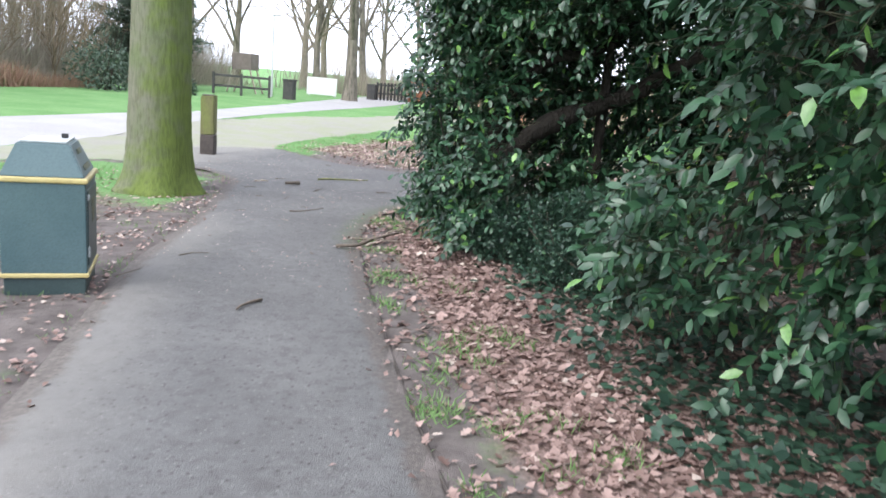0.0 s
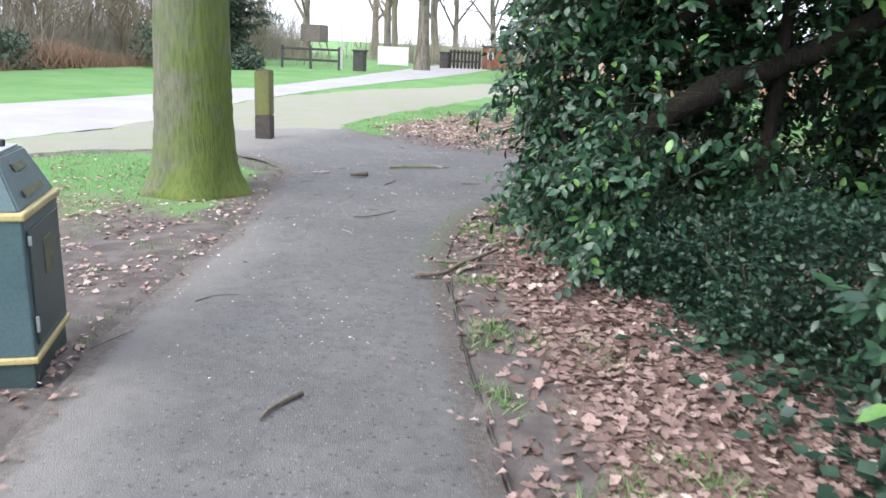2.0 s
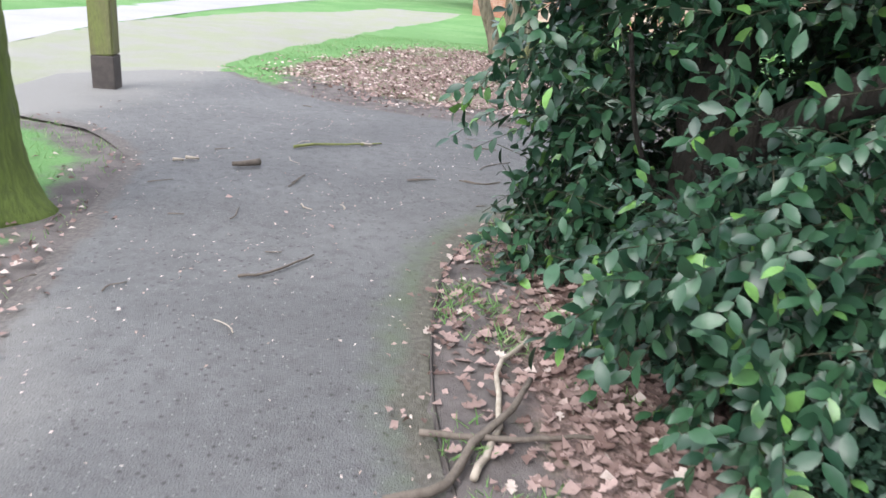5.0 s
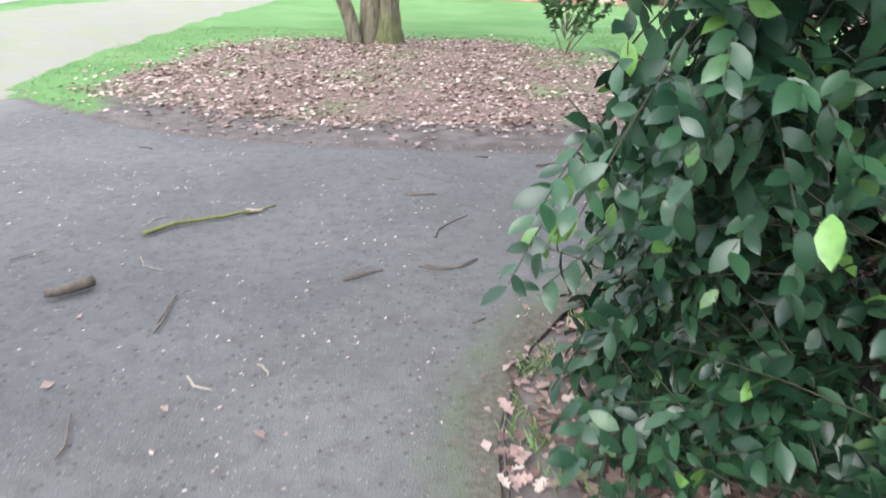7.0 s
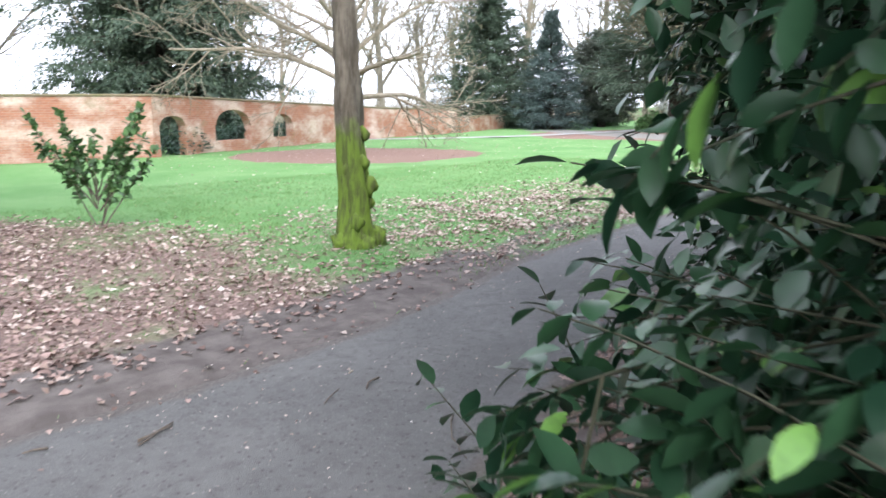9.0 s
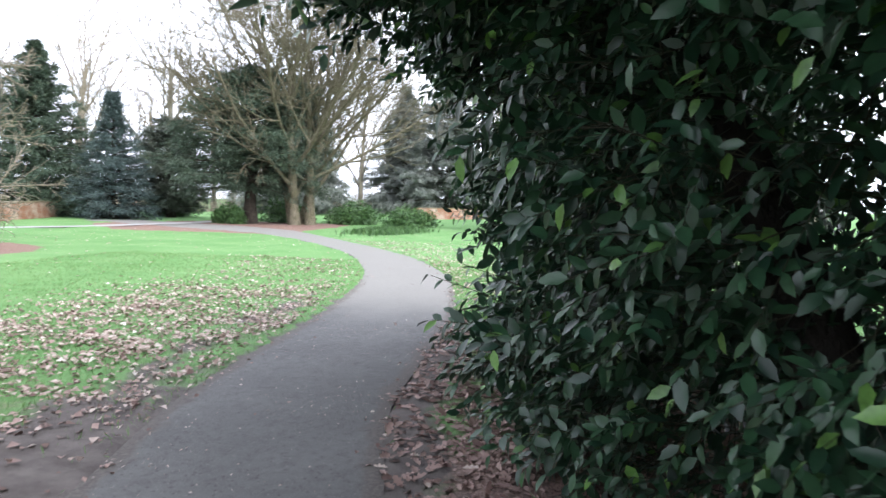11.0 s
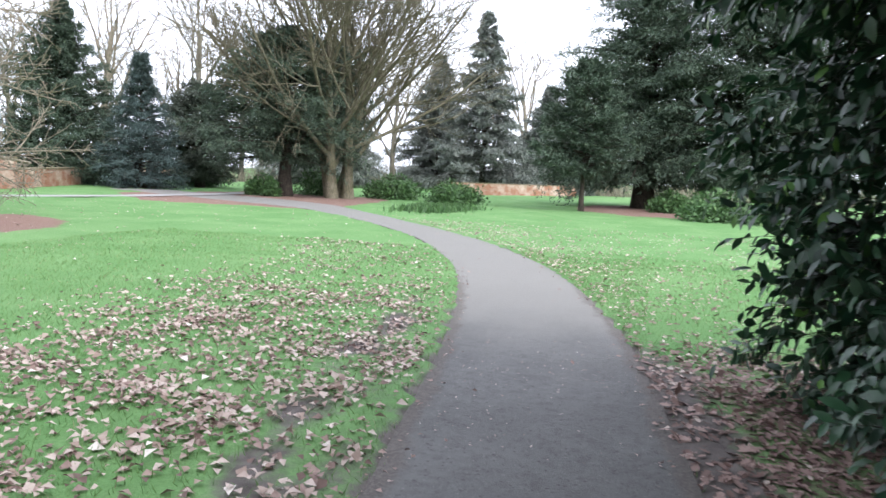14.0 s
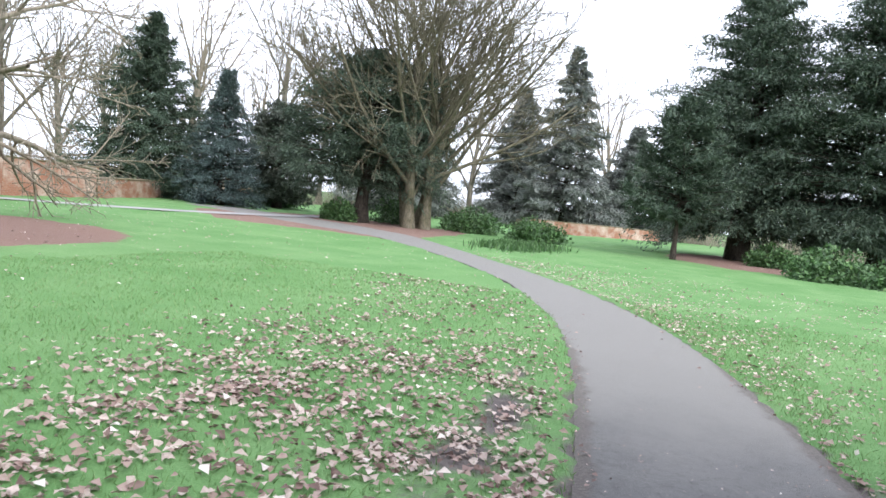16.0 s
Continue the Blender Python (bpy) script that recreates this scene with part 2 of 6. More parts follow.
def tube(heap, pts, radii, sides=6):
    """A tapered round limb through pts."""
    pts, radii = np.asarray(pts, float), np.asarray(radii, float)
    d = np.gradient(pts, axis=0)
    d /= np.linalg.norm(d, axis=1)[:, None] + 1e-9
    ref = np.array([0.0, 0, 1]) if abs(d[0, 2]) < 0.8 else np.array([1.0, 0, 0])
    u = np.cross(d, ref)
    u /= np.linalg.norm(u, axis=1)[:, None] + 1e-9
    w = np.cross(d, u)
    a = np.linspace(0, 2 * math.pi, sides, endpoint=False)
    ring = pts[:, None] + radii[:, None, None] * (np.cos(a)[None, :, None] * u[:, None] + np.sin(a)[None, :, None] * w[:, None])
    k = len(pts)
    i, j = np.meshgrid(np.arange(k - 1), np.arange(sides), indexing="ij")
    j2 = (j + 1) % sides
    heap.add(ring.reshape(-1, 3), np.stack([i * sides + j, i * sides + j2, (i + 1) * sides + j2, (i + 1) * sides + j], -1).reshape(-1, 4))


LEAF_V = np.array([[0, 0, 0], [-.20, .28, .05], [-.25, .55, .06], [-.13, .82, .03], [0, 1, -.06], [.13, .82, .03], [.25, .55, .06], [.20, .28, .05],
                   [0, .30, 0], [0, .58, 0], [0, .82, -.02]])
LEAF_T = np.array([[0, 8, 1], [1, 8, 9], [1, 9, 2], [2, 9, 10], [2, 10, 3], [3, 10, 4], [0, 7, 8], [8, 7, 6], [8, 6, 9], [9, 6, 5], [9, 5, 10], [10, 5, 4]])
def fine_leaf():
    """A longer, smoother leaf with a folded midrib for the near foliage."""
    ys = np.array([0, 0.18, 0.46, 0.76, 1.0])
    w = np.array([0.02, 0.135, 0.195, 0.14, 0.004])
    z = np.array([0, 0.015, 0.02, -0.02, -0.10])
    v = np.concatenate([np.c_[-w, ys, z + 0.22 * w], np.c_[0 * w, ys, z], np.c_[w, ys, z + 0.22 * w]])
    t = []
    for i in range(4):
        for a, c in ((0, 5), (5, 10)):
            t += [[a + i, c + i, c + i + 1], [a + i, c + i + 1, a + i + 1]]
    return v, np.array(t)


FINE_V, FINE_T = fine_leaf()
MID_V = np.array([[0, 0, 0], [-.19, .3, .05], [-.17, .66, .03], [0, 1, -.08], [.17, .66, .03], [.19, .3, .05], [0, .3, 0], [0, .66, -.01]])
MID_T = np.array([[0, 6, 1], [1, 6, 7], [1, 7, 2], [2, 7, 3], [0, 5, 6], [6, 5, 4], [6, 4, 7], [7, 4, 3]])
SMALL_V = np.array([[0, 0, 0], [-.26, .45, .07], [0, 1, -.05], [.26, .45, .07], [0, .5, 0]])
SMALL_T = np.array([[0, 4, 1], [1, 4, 2], [0, 3, 4], [4, 3, 2]])
OAK_V = np.array([[0, 0, 0], [-.12, .2, .03], [-.28, .3, .10], [-.14, .42, .03], [-.34, .58, .12], [-.16, .68, .04], [-.2, .88, .09], [0, 1, .02],
                  [.2, .86, .05], [.16, .68, .02], [.34, .55, .08], [.14, .42, .02], [.28, .28, .06], [.12, .2, .01], [0, .5, -.02]])
OAK_T = np.array([[14, i, i + 1] for i in range(13)] + [[14, 13, 0]])
OAK_T = OAK_T[:, ::-1]


def scatter(heap, tv, tf, where, along, up, size, width=1.0):
    """Copies a leaf shape to many places: along its length, with its face towards up."""
    along = along / (np.linalg.norm(along, axis=1)[:, None] + 1e-9)
    side = np.cross(along, up)
    side /= np.linalg.norm(side, axis=1)[:, None] + 1e-9
    face = np.cross(side, along)
    size = np.broadcast_to(size, (len(where),))[:, None, None]
    v = where[:, None] + size * (width * tv[None, :, 0:1] * side[:, None] + tv[None, :, 1:2] * along[:, None] + tv[None, :, 2:3] * face[:, None])
    k = np.arange(len(where))[:, None, None] * len(tv)
    heap.add(v.reshape(-1, 3), (tf[None] + k).reshape(-1, tf.shape[1]))


def inside(poly, x, y):
    """Which points lie in the polygon."""
    res = np.zeros(np.shape(x), bool)
    n = len(poly)
    for i in range(n):
        (x1, y1), (x2, y2) = poly[i], poly[(i + 1) % n]
        hit = ((y1 > y) != (y2 > y)) & (x < (x2 - x1) * (y - y1) / (y2 - y1 + 1e-12) + x1)
        res ^= hit
    return res


def dist_line(line, x, y):
    """The distance from points to a broken line."""
    best = np.full(np.shape(x), 1e9)
    for (x1, y1), (x2, y2) in zip(line, line[1:]):
        dx, dy = x2 - x1, y2 - y1
        t = np.clip(((x - x1) * dx + (y - y1) * dy) / (dx * dx + dy * dy), 0, 1)
        best = np.minimum(best, np.hypot(x - x1 - t * dx, y - y1 - t * dy))
    return best


def smooth_line(pts, step=0.25):
    """A broken line rounded off by a Catmull-Rom curve."""
    p = [np.array(q, float) for q in pts]
    p = [2 * p[0] - p[1]] + p + [2 * p[-1] - p[-2]]
    out = []
    for a, b, c, d in zip(p, p[1:], p[2:], p[3:]):
        k = max(2, int(np.linalg.norm(c - b) / step))
        for t in np.linspace(0, 1, k, endpoint=False):
            out.append(tuple(0.5 * (2 * b + (c - a) * t + (2 * a - 5 * b + 4 * c - d) * t * t + (3 * b - a - 3 * c + d) * t ** 3)))
    return out + [tuple(p[-2])]


# ---- the plan ----
RIGHT = smooth_line([(2.6, -3.0), (1.70, 0.2), (0.62, 3.01), (0.22, 4.0), (-0.38, 5.60), (-0.66, 6.4), (-0.92, 7.2), (-1.05, 8.0), (-1.08, 8.78), (-0.95, 9.36),
                     (-0.60, 9.95), (0.03, 10.5), (0.67, 10.93), (1.26, 11.28), (2.02, 11.52), (2.75, 11.78), (4.6, 12.40), (6.05, 12.64), (8.65, 13.02),
                     (10.7, 13.43), (13.7, 14.31), (15.6, 15.05), (19.1, 16.8), (23.5, 19.8), (29.3, 24.3), (33.0, 27.5), (36.5, 33), (40, 42)])
LEFT = smooth_line([(0.5, -3.0), (-0.4, 0.2), (-1.37, 3.1), (-1.82, 4.29), (-2.25, 5.5), (-2.42, 6.15), (-2.67, 7.2), (-3.21, 9.0), (-3.53, 9.95), (-3.88, 10.44),
                    (-4.67, 10.95), (-5.95, 10.7), (-6.7, 9.7), (-7.6, 6.5), (-8.3, 2), (-8.6, -8)])
FAR = smooth_line([(-4.2, 31), (-4.2, 24.7), (-4.45, 18.5), (-4.80, 15.4), (-4.6, 14.7), (-3.93, 14.02), (-3.0, 13.35), (-2.1, 13.02), (-0.95, 12.86), (0.2, 12.90), (1.55, 13.10), (2.75, 13.44), (4.35, 13.98),
                   (5.6, 14.24), (7.7, 14.60), (9.4, 14.95), (11.5, 15.45), (13.6, 16.06), (15.8, 16.95), (19.8, 19.0), (24.9, 22.85), (29.0, 27.0), (31.0, 31), (33.5, 36), (37, 43)])

from mathutils.geometry import delaunay_2d_cdt

rng = np.random.default_rng(7)
ASPHALT = RIGHT + [p for p in reversed(FAR) if p[1] > 14.7 and p[0] > 0 or p[1] <= 14.7] + [(-5.4, 14.3), (-6.1, 13.2), (-5.9, 11.8), (-5.2, 11.05)] \
    + [p for p in reversed(LEFT) if p[0] > -4.67 and p[1] < 11.0]
ROAD = smooth_line([(-7.6, -30), (-7.9, 8), (-7.7, 12.5), (-8.5, 17), (-8.95, 20), (-9.4, 28), (-9.6, 45), (-12, 75), (-16, 110)], 1.0)
ROAD_FAR = smooth_line([(-11.5, -30), (-12, 10), (-11.6, 15), (-11.2, 24), (-11.9, 32), (-13.5, 45), (-17, 75), (-22, 110)], 1.0)
ROAD_POLY = ROAD + list(reversed(ROAD_FAR))
MOSS_POLY = [p for p in LEFT if p[0] < -4.6] + [(-7.7, -8), (-7.9, 8), (-7.7, 12.5), (-8.5, 17), (-8.95, 20), (-8.3, 25), (-6.7, 30), (-6.2, 34.2), (-3.5, 34.2), (-3.7, 30), (-4.1, 26), (-4.5, 23.3), (-4.7, 20.3), (-4.9, 17.6), (-4.85, 15.0), (-4.6, 14.3), (-5.0, 12)]
SHRUB_LINE = [(3.4, -1.5), (2.5, 2.2), (1.75, 4.4), (0.85, 6.4), (0.25, 7.4), (-0.4, 8.5), (-0.75, 9.2), (-0.68, 9.65), (-0.15, 10.15), (1.0, 10.7), (2.4, 11.2), (4.5, 11.95), (6.8, 12.2), (8.6, 12.35), (9.0, 11.8)]
SHRUB_AREA = SHRUB_LINE + [(9.0, 8), (8.5, 3), (8, -1.5)]
BED = [(-4.75, 14.8), (-4.4, 16.4), (-3.9, 18.4), (-3.2, 20.2), (-1.0, 21.0), (1.0, 21.2), (2.1, 19.7), (3.2, 18.1), (4.8, 16.6), (7.7, 15.2), (4.3, 13.9), (2.7, 13.4), (0.2, 12.9), (-2.1, 13.0), (-3.9, 14.0)]
MULCH_RING = (13.6, 29.6, 4.3)
MULCH_POLY = [(28.2, 25.6), (31.5, 26), (43, 28), (44, 38), (33, 39), (27.5, 33.2)]


def ease(d, a, b):
    t = np.clip((d - a) / (b - a), 0, 1)
    return t * t * (3 - 2 * t)


def height_at(x, y):
    x, y = np.asarray(x, float), np.asarray(y, float)
    z = 0.012 * np.sin(1.7 * x + 0.6 * y) + 0.010 * np.sin(2.9 * y - 1.1 * x) + 0.006 * np.sin(7.1 * x + 3.3 * y) + 0.006 * np.sin(8.3 * y - 4.9 * x) + 0.012
    inpath = inside(ASPHALT, x, y) | inside(ROAD_POLY, x, y)
    return np.where(inpath, -0.03, z)


def patchy(x, y, f=1.0, a=0.0):
    return np.clip(0.5 + 0.5 * np.sin(f * (2.3 * x + 1.1 * y) + a) * np.sin(f * (1.9 * y - 1.3 * x) + 1.7 + a) + 0.25 * np.sin(f * 5.1 * x + 2) * np.sin(f * 4.7 * y), 0, 1)


def bed_depth(x, y):
    """How far inside the leaf bed a point lies, negative outside."""
    d = dist_line(BED + BED[:1], x, y)
    return np.where(inside(BED, x, y), d, -d)


def masks(x, y):
    dr, dl, df = dist_line(RIGHT, x, y), dist_line(LEFT, x, y), dist_line(FAR, x, y)
    wedge = inside(SHRUB_AREA, x, y)
    rightside = inside(RIGHT + [(50, -20), (2.6, -20)], x, y)
    farside = inside(FAR + [(46, 60), (-4.3, 60)], x, y)
    leftside = inside(LEFT + [(0.6, -8)], x, y)
    near = 1 - ease(x, 7.5, 10.5)
    litter = np.where(rightside, near * (1 - 0.55 * ease(dr, 0.6, 0.05)), 0)
    litter = np.maximum(litter, np.where(wedge, 0.9, 0))
    litter = np.maximum(litter, np.where(farside, ease(df, 0.3, 0.8) * ease(bed_depth(x, y), -0.4, 0.7) * (1 - 0.6 * ease(x, 0.8, 3.4)) * (0.62 + 0.38 * patchy(x, y, 0.8, 2)), 0))
    litter = np.maximum(litter, np.where(leftside, 0.6 * np.exp(-((y - 6.0) / 2.6) ** 4), 0))
    bare = np.where(rightside, near * 0.85 * (1 - ease(dr, 0.1, 0.75)), 0)
    bare = np.maximum(bare, np.where(farside, (1 - ease(df, 0.45, 1.3)) * (1 - 0.62 * ease(x, 2.5, 6)) * (1 - 0.6 * ease(x, 8, 12)) * ease(x, -4.6, -3), 0))
    bare = np.maximum(bare, np.where(leftside, 0.85 * (1 - ease(dl, 0.5, 2.4)) * np.exp(-((y - 5.3) / 2.9) ** 4), 0))
    bare = np.maximum(bare, np.where(leftside, 0.75 * (1 - ease(dl, 0.1, 0.7)), 0))
    bare = np.maximum(bare, np.where(wedge & (dr > 1.5), 0.55, 0))
    bare = bare * (1 - ease(y, 15.0, 16.5) * farside * (x < 0))
    strip = np.exp(-((df - 0.62 - 0.12 * np.sin(1.1 * x)) / 0.26) ** 2) * ease(x, 2.5, 4.0) * (1 - ease(x, 9.5, 12.0)) * (0.35 + 0.5 * patchy(x, y, 1.3, 6))
    bare = np.maximum(bare, np.where(farside, strip, 0))
    bare = np.where(inside(ASPHALT, x, y), 0.85, bare)
    litter = np.where(x > 4, litter * 0.45, litter)
    moss = inside(MOSS_POLY, x, y).astype(float)
    ring = 1 - ease(np.hypot(x - MULCH_RING[0], y - MULCH_RING[1]), MULCH_RING[2] - 0.6, MULCH_RING[2] + 0.4)
    mulch = np.maximum(ring, inside(MULCH_POLY, x, y) * 1.0)
    mulch = np.maximum(mulch, 1 - ease(np.hypot((x - 47) / 9, (y - 13.5) / 4.5), 0.8, 1.1))
    return litter, bare, moss, mulch


def make_ground():
    far = np.array([0.3, 0.7, 1.2, 2, 3, 4.5, 6, 8, 10.5, 13.5, 17, 21, 25, 30, 36, 44, 60, 100, 180, 350, 700, 1500])
    xs = np.concatenate([-9.2 - far[::-1], np.arange(-9.2, 17, 0.15), np.arange(17, 37, 0.4), 37 + far])
    ys = np.concatenate([-2.5 - far[::-1], np.arange(-2.5, 24, 0.15), np.arange(24, 38, 0.4), 38 + far])
    gx, gy = np.meshgrid(xs, ys)
    x, y = gx.ravel(), gy.ravel()
    h = Heap()
    w, n = len(xs), len(ys)
    i, j = np.meshgrid(np.arange(n - 1), np.arange(w - 1), indexing="ij")
    h.add(np.stack([x, y, height_at(x, y)], 1), np.stack([i * w + j, i * w + j + 1, (i + 1) * w + j + 1, (i + 1) * w + j], -1).reshape(-1, 4))
    ob = h.mesh("ground", M_GROUND)
    for name, values in zip(("litter", "bare", "moss", "mulch"), masks(x, y)):
        ob.data.attributes.new(name, "FLOAT", "POINT").data.foreach_set("value", values.astype(np.float32))
    return tagged(ob, "green park lawn with bare soil and fallen leaves", "ground", kind="structure")


def sheet(name, poly, mat, z, step, limit):
    """A level sheet that fills an outline, with points inside it."""
    lo, hi = np.min(poly, axis=0), np.max(poly, axis=0)
    gx, gy = np.meshgrid(np.arange(max(lo[0], limit[0]), min(hi[0], limit[1]), step), np.arange(max(lo[1], limit[2]), min(hi[1], limit[3]), step))
    gx, gy = gx.ravel(), gy.ravel()
    ok = inside(poly, gx, gy) & (dist_line(poly + poly[:1], gx, gy) > 0.3 * step)
    k = len(poly)
    pts = [Vector(p) for p in poly] + [Vector((a, b)) for a, b in zip(gx[ok], gy[ok])]
    v, _, f, _, _, _ = delaunay_2d_cdt(pts, [], [list(range(k))], 1, 1e-5)
    v = np.array([tuple(p) for p in v])
    edge = dist_line(poly + poly[:1], v[:, 0], v[:, 1])
    zz = z + 0.004 * np.sin(1.3 * v[:, 0] + 0.8 * v[:, 1]) - 0.012 * (edge < 0.01)
    ob = link(name, np.c_[v, zz], f, mat, smooth=True)
    return ob, v


def make_path():
    ob, v = sheet("path", ASPHALT, M_ASPHALT, 0.012, 0.22, (-7, 17, -3, 22))
    x, y = v[:, 0], v[:, 1]
    green = (1 - ease(dist_line(RIGHT, x, y), 0.0, 0.55)) * ease(y, 5.5, 7.5) * (1 - ease(x, 0, 2)) + 0.5 * ease(y + 0.5 * x, 11.0, 13.0) * (1 - ease(x, -3.5, -1.5))
    dust = ease(x, 5, 13) + 0.9 * ease(-x, 3.6, 5.6) + 0.25 * ease(-y, -4, -1)
    dust = dust + 0.55 * (1 - ease(dist_line(LEFT, x, y), 0.1, 1.0)) * (1 - ease(y, 7, 9))
    rim = 1 - ease(np.minimum(np.minimum(dist_line(RIGHT, x, y), dist_line(LEFT, x, y)), dist_line(FAR, x, y)), 0.0, 0.26)
    rim = rim * (1 - ease(x, 11, 15.5)) * (1 - ease(y, 17, 21))
    for name, values in (("green", green), ("dust", dust), ("edge", rim)):
        ob.data.attributes.new(name, "FLOAT", "POINT").data.foreach_set("value", values.astype(np.float32))
    tagged(ob, "worn grey asphalt footpath with mossy edges", "path", kind="structure")
    ob, v = sheet("road", ROAD_POLY, M_ROAD, 0.014, 1.5, (-30, 0, -30, 60))
    tagged(ob, "pale tarmac park road", "road", kind="structure")


def make_far_path():
    mid = smooth_line([(16, 41.5), (22, 39), (25, 37.2), (29.5, 36.0), (36.5, 35.9), (41, 36.5)], 1.0)
    d = np.gradient(np.array(mid), axis=0)
    d /= np.linalg.norm(d, axis=1)[:, None]
    off = np.c_[-d[:, 1], d[:, 0]] * 0.65
    poly = [tuple(p) for p in np.array(mid) + off] + [tuple(p) for p in (np.array(mid) - off)[::-1]]
    ob, v = sheet("path_far", poly, M_ROAD, 0.045, 0.8, (0, 60, 20, 60))
    tagged(ob, "narrow pale path along the garden wall", "path", kind="structure")


make_ground()
make_path()
make_far_path()


# ---- brick wall ----
def make_brick():
    n = Nodes("old_red_brick")
    b = n.tree.nodes.new("ShaderNodeTexBrick")
    b.inputs["Scale"].default_value = 1.0
    b.inputs["Brick Width"].default_value, b.inputs["Row Height"].default_value, b.inputs["Mortar Size"].default_value = 0.225, 0.075, 0.008
    b.inputs["Color1"].default_value, b.inputs["Color2"].default_value, b.inputs["Mortar"].default_value = (0.37, 0.165, 0.105, 1), (0.31, 0.13, 0.085, 1), (0.34, 0.22, 0.17, 1)
    u = n.tree.nodes.new("ShaderNodeUVMap")
    n.join(u.outputs[0], b.inputs["Vector"])
    c = b.outputs["Color"]
    c = n.mix(n.ramp(n.noise(0.55, 6, 0.65, u.outputs[0], (1, 1.6, 1)), 0.42, 0.64, 0.0, 0.8), c, (0.60, 0.50, 0.43))
    c = n.mix(n.ramp(n.noise(0.8, 5, 0.7), 0.58, 0.7, 0, 0.6), c, (0.24, 0.20, 0.12))
    c = n.mix(n.ramp(n.noise(14, 3), 0.4, 0.8, 0, 0.4), c, (0.16, 0.08, 0.06))
    return n.set(c, 0.92, b.outputs["Fac"], -0.4, 0.01, spec=0.2)


M_BRICK = make_brick()
M_COPING = m_two("mossy_coping", (0.25, 0.19, 0.14), (0.17, 0.16, 0.08), 2, 0.95, 30)


def wall_run(name, a, b, z0, z1, openings=(), thick=0.35, label="", front=1):
    """A brick wall from a to b with its coping; openings (from, to, sill, spring) have low arched heads."""
    a, b = np.array(a, float), np.array(b, float)
    length = float(np.linalg.norm(b - a))
    d = (b - a) / length
    out = np.array([d[1], -d[0]]) * front
    cuts = sorted({0.0, length, *[v for o in openings for v in o[:2]]})
    bm = bmesh.new()
    uv = bm.loops.layers.uv.new("UVMap")

    def top(s):
        return z0 + (z1 - z0) * s / length

    def quad(s0, s1, lo0, lo1, hi0, hi1):
        corners = []
        for off in (0, -thick):
            for s, z in ((s0, lo0), (s1, lo1), (s1, hi1), (s0, hi0)):
                q = a + d * s + out * off
                corners.append(bm.verts.new((q[0], q[1], z)))
        for f in ((0, 1, 2, 3), (5, 4, 7, 6), (3, 2, 6, 7), (1, 0, 4, 5), (0, 3, 7, 4), (2, 1, 5, 6)):
            face = bm.faces.new([corners[i] for i in f])
            for lp in face.loops:
                q = lp.vert.co
                lp[uv].uv = ((q.x - a[0]) * d[0] + (q.y - a[1]) * d[1] + ((q.x - a[0]) * out[0] + (q.y - a[1]) * out[1]), q.z)

    for s0, s1 in zip(cuts, cuts[1:]):
        hole = next((o for o in openings if o[0] <= s0 + 1e-6 and s1 <= o[1] + 1e-6), None)
        k = 10 if hole else 1
        ss = np.linspace(s0, s1, k + 1)
        for p, q in zip(ss, ss[1:]):
            if not hole:
                quad(p, q, -0.1, -0.1, top(p), top(q))
            else:
                arch = [hole[3] + 0.28 * (s1 - s0) * math.sqrt(max(0, 1 - (2 * (s - s0) / (s1 - s0) - 1) ** 2)) for s in (p, q)]
                if hole[2] > 0:
                    quad(p, q, -0.1, -0.1, hole[2], hole[2])
                quad(p, q, arch[0], arch[1], top(p), top(q))
    bmesh.ops.recalc_face_normals(bm, faces=bm.faces)
    wall = part(name, bm, M_BRICK)
    tagged(wall, label, "wall", kind="structure")
    bm = bmesh.new()
    mid = (a + b) / 2 - out * thick / 2
    box_bm(length + 0.04, thick + 0.08, 0.07, bevel=0.02, bm=bm)
    bm.transform(Matrix.Translation((mid[0], mid[1], (z0 + z1) / 2 + 0.002)) @ Matrix.Rotation(math.atan2(d[1], d[0]), 4, "Z") @ Matrix.Rotation(-math.atan2(z1 - z0, length), 4, "Y"))
    part("coping", bm, M_COPING, wall, "moss-stained brick coping")
    return wall


wall_run("wall_west", (-3.2, 34.6), (8.3, 33.5), 1.95, 1.98, label="old red brick garden wall with whitewashed patches")
wall_run("wall_niches", (8.32, 33.5), (24.2, 40.8), 1.98, 1.5, [(0.25, 1.5, 0.0, 1.0), (3.0, 5.1, 0.42, 0.95), (6.5, 7.9, 0.42, 0.95)], label="brick garden wall with a doorway and two arched openings")
wall_run("wall_east", (24.22, 40.8), (30.8, 42.9), 1.5, 1.45, label="brick garden wall with a sloping end")
wall_run("wall_low", (30.82, 42.9), (40.5, 47.8), 0.95, 1.0, label="low red brick wall")
wall_run("wall_low_far", (41.6, 48.5), (62, 57), 1.0, 1.0, label="low red brick wall behind the trees")


# ---- trees ----
def limb_points(start, direction, length, bend, droop, n=6):
    p, d = [np.array(start, float)], np.array(direction, float)
    d /= np.linalg.norm(d)
    for _ in range(n - 1):
        d = d + rng.normal(0, bend, 3) + np.array([0, 0, droop])
        d /= np.linalg.norm(d)
        p.append(p[-1] + d * length / (n - 1))
    return np.array(p)


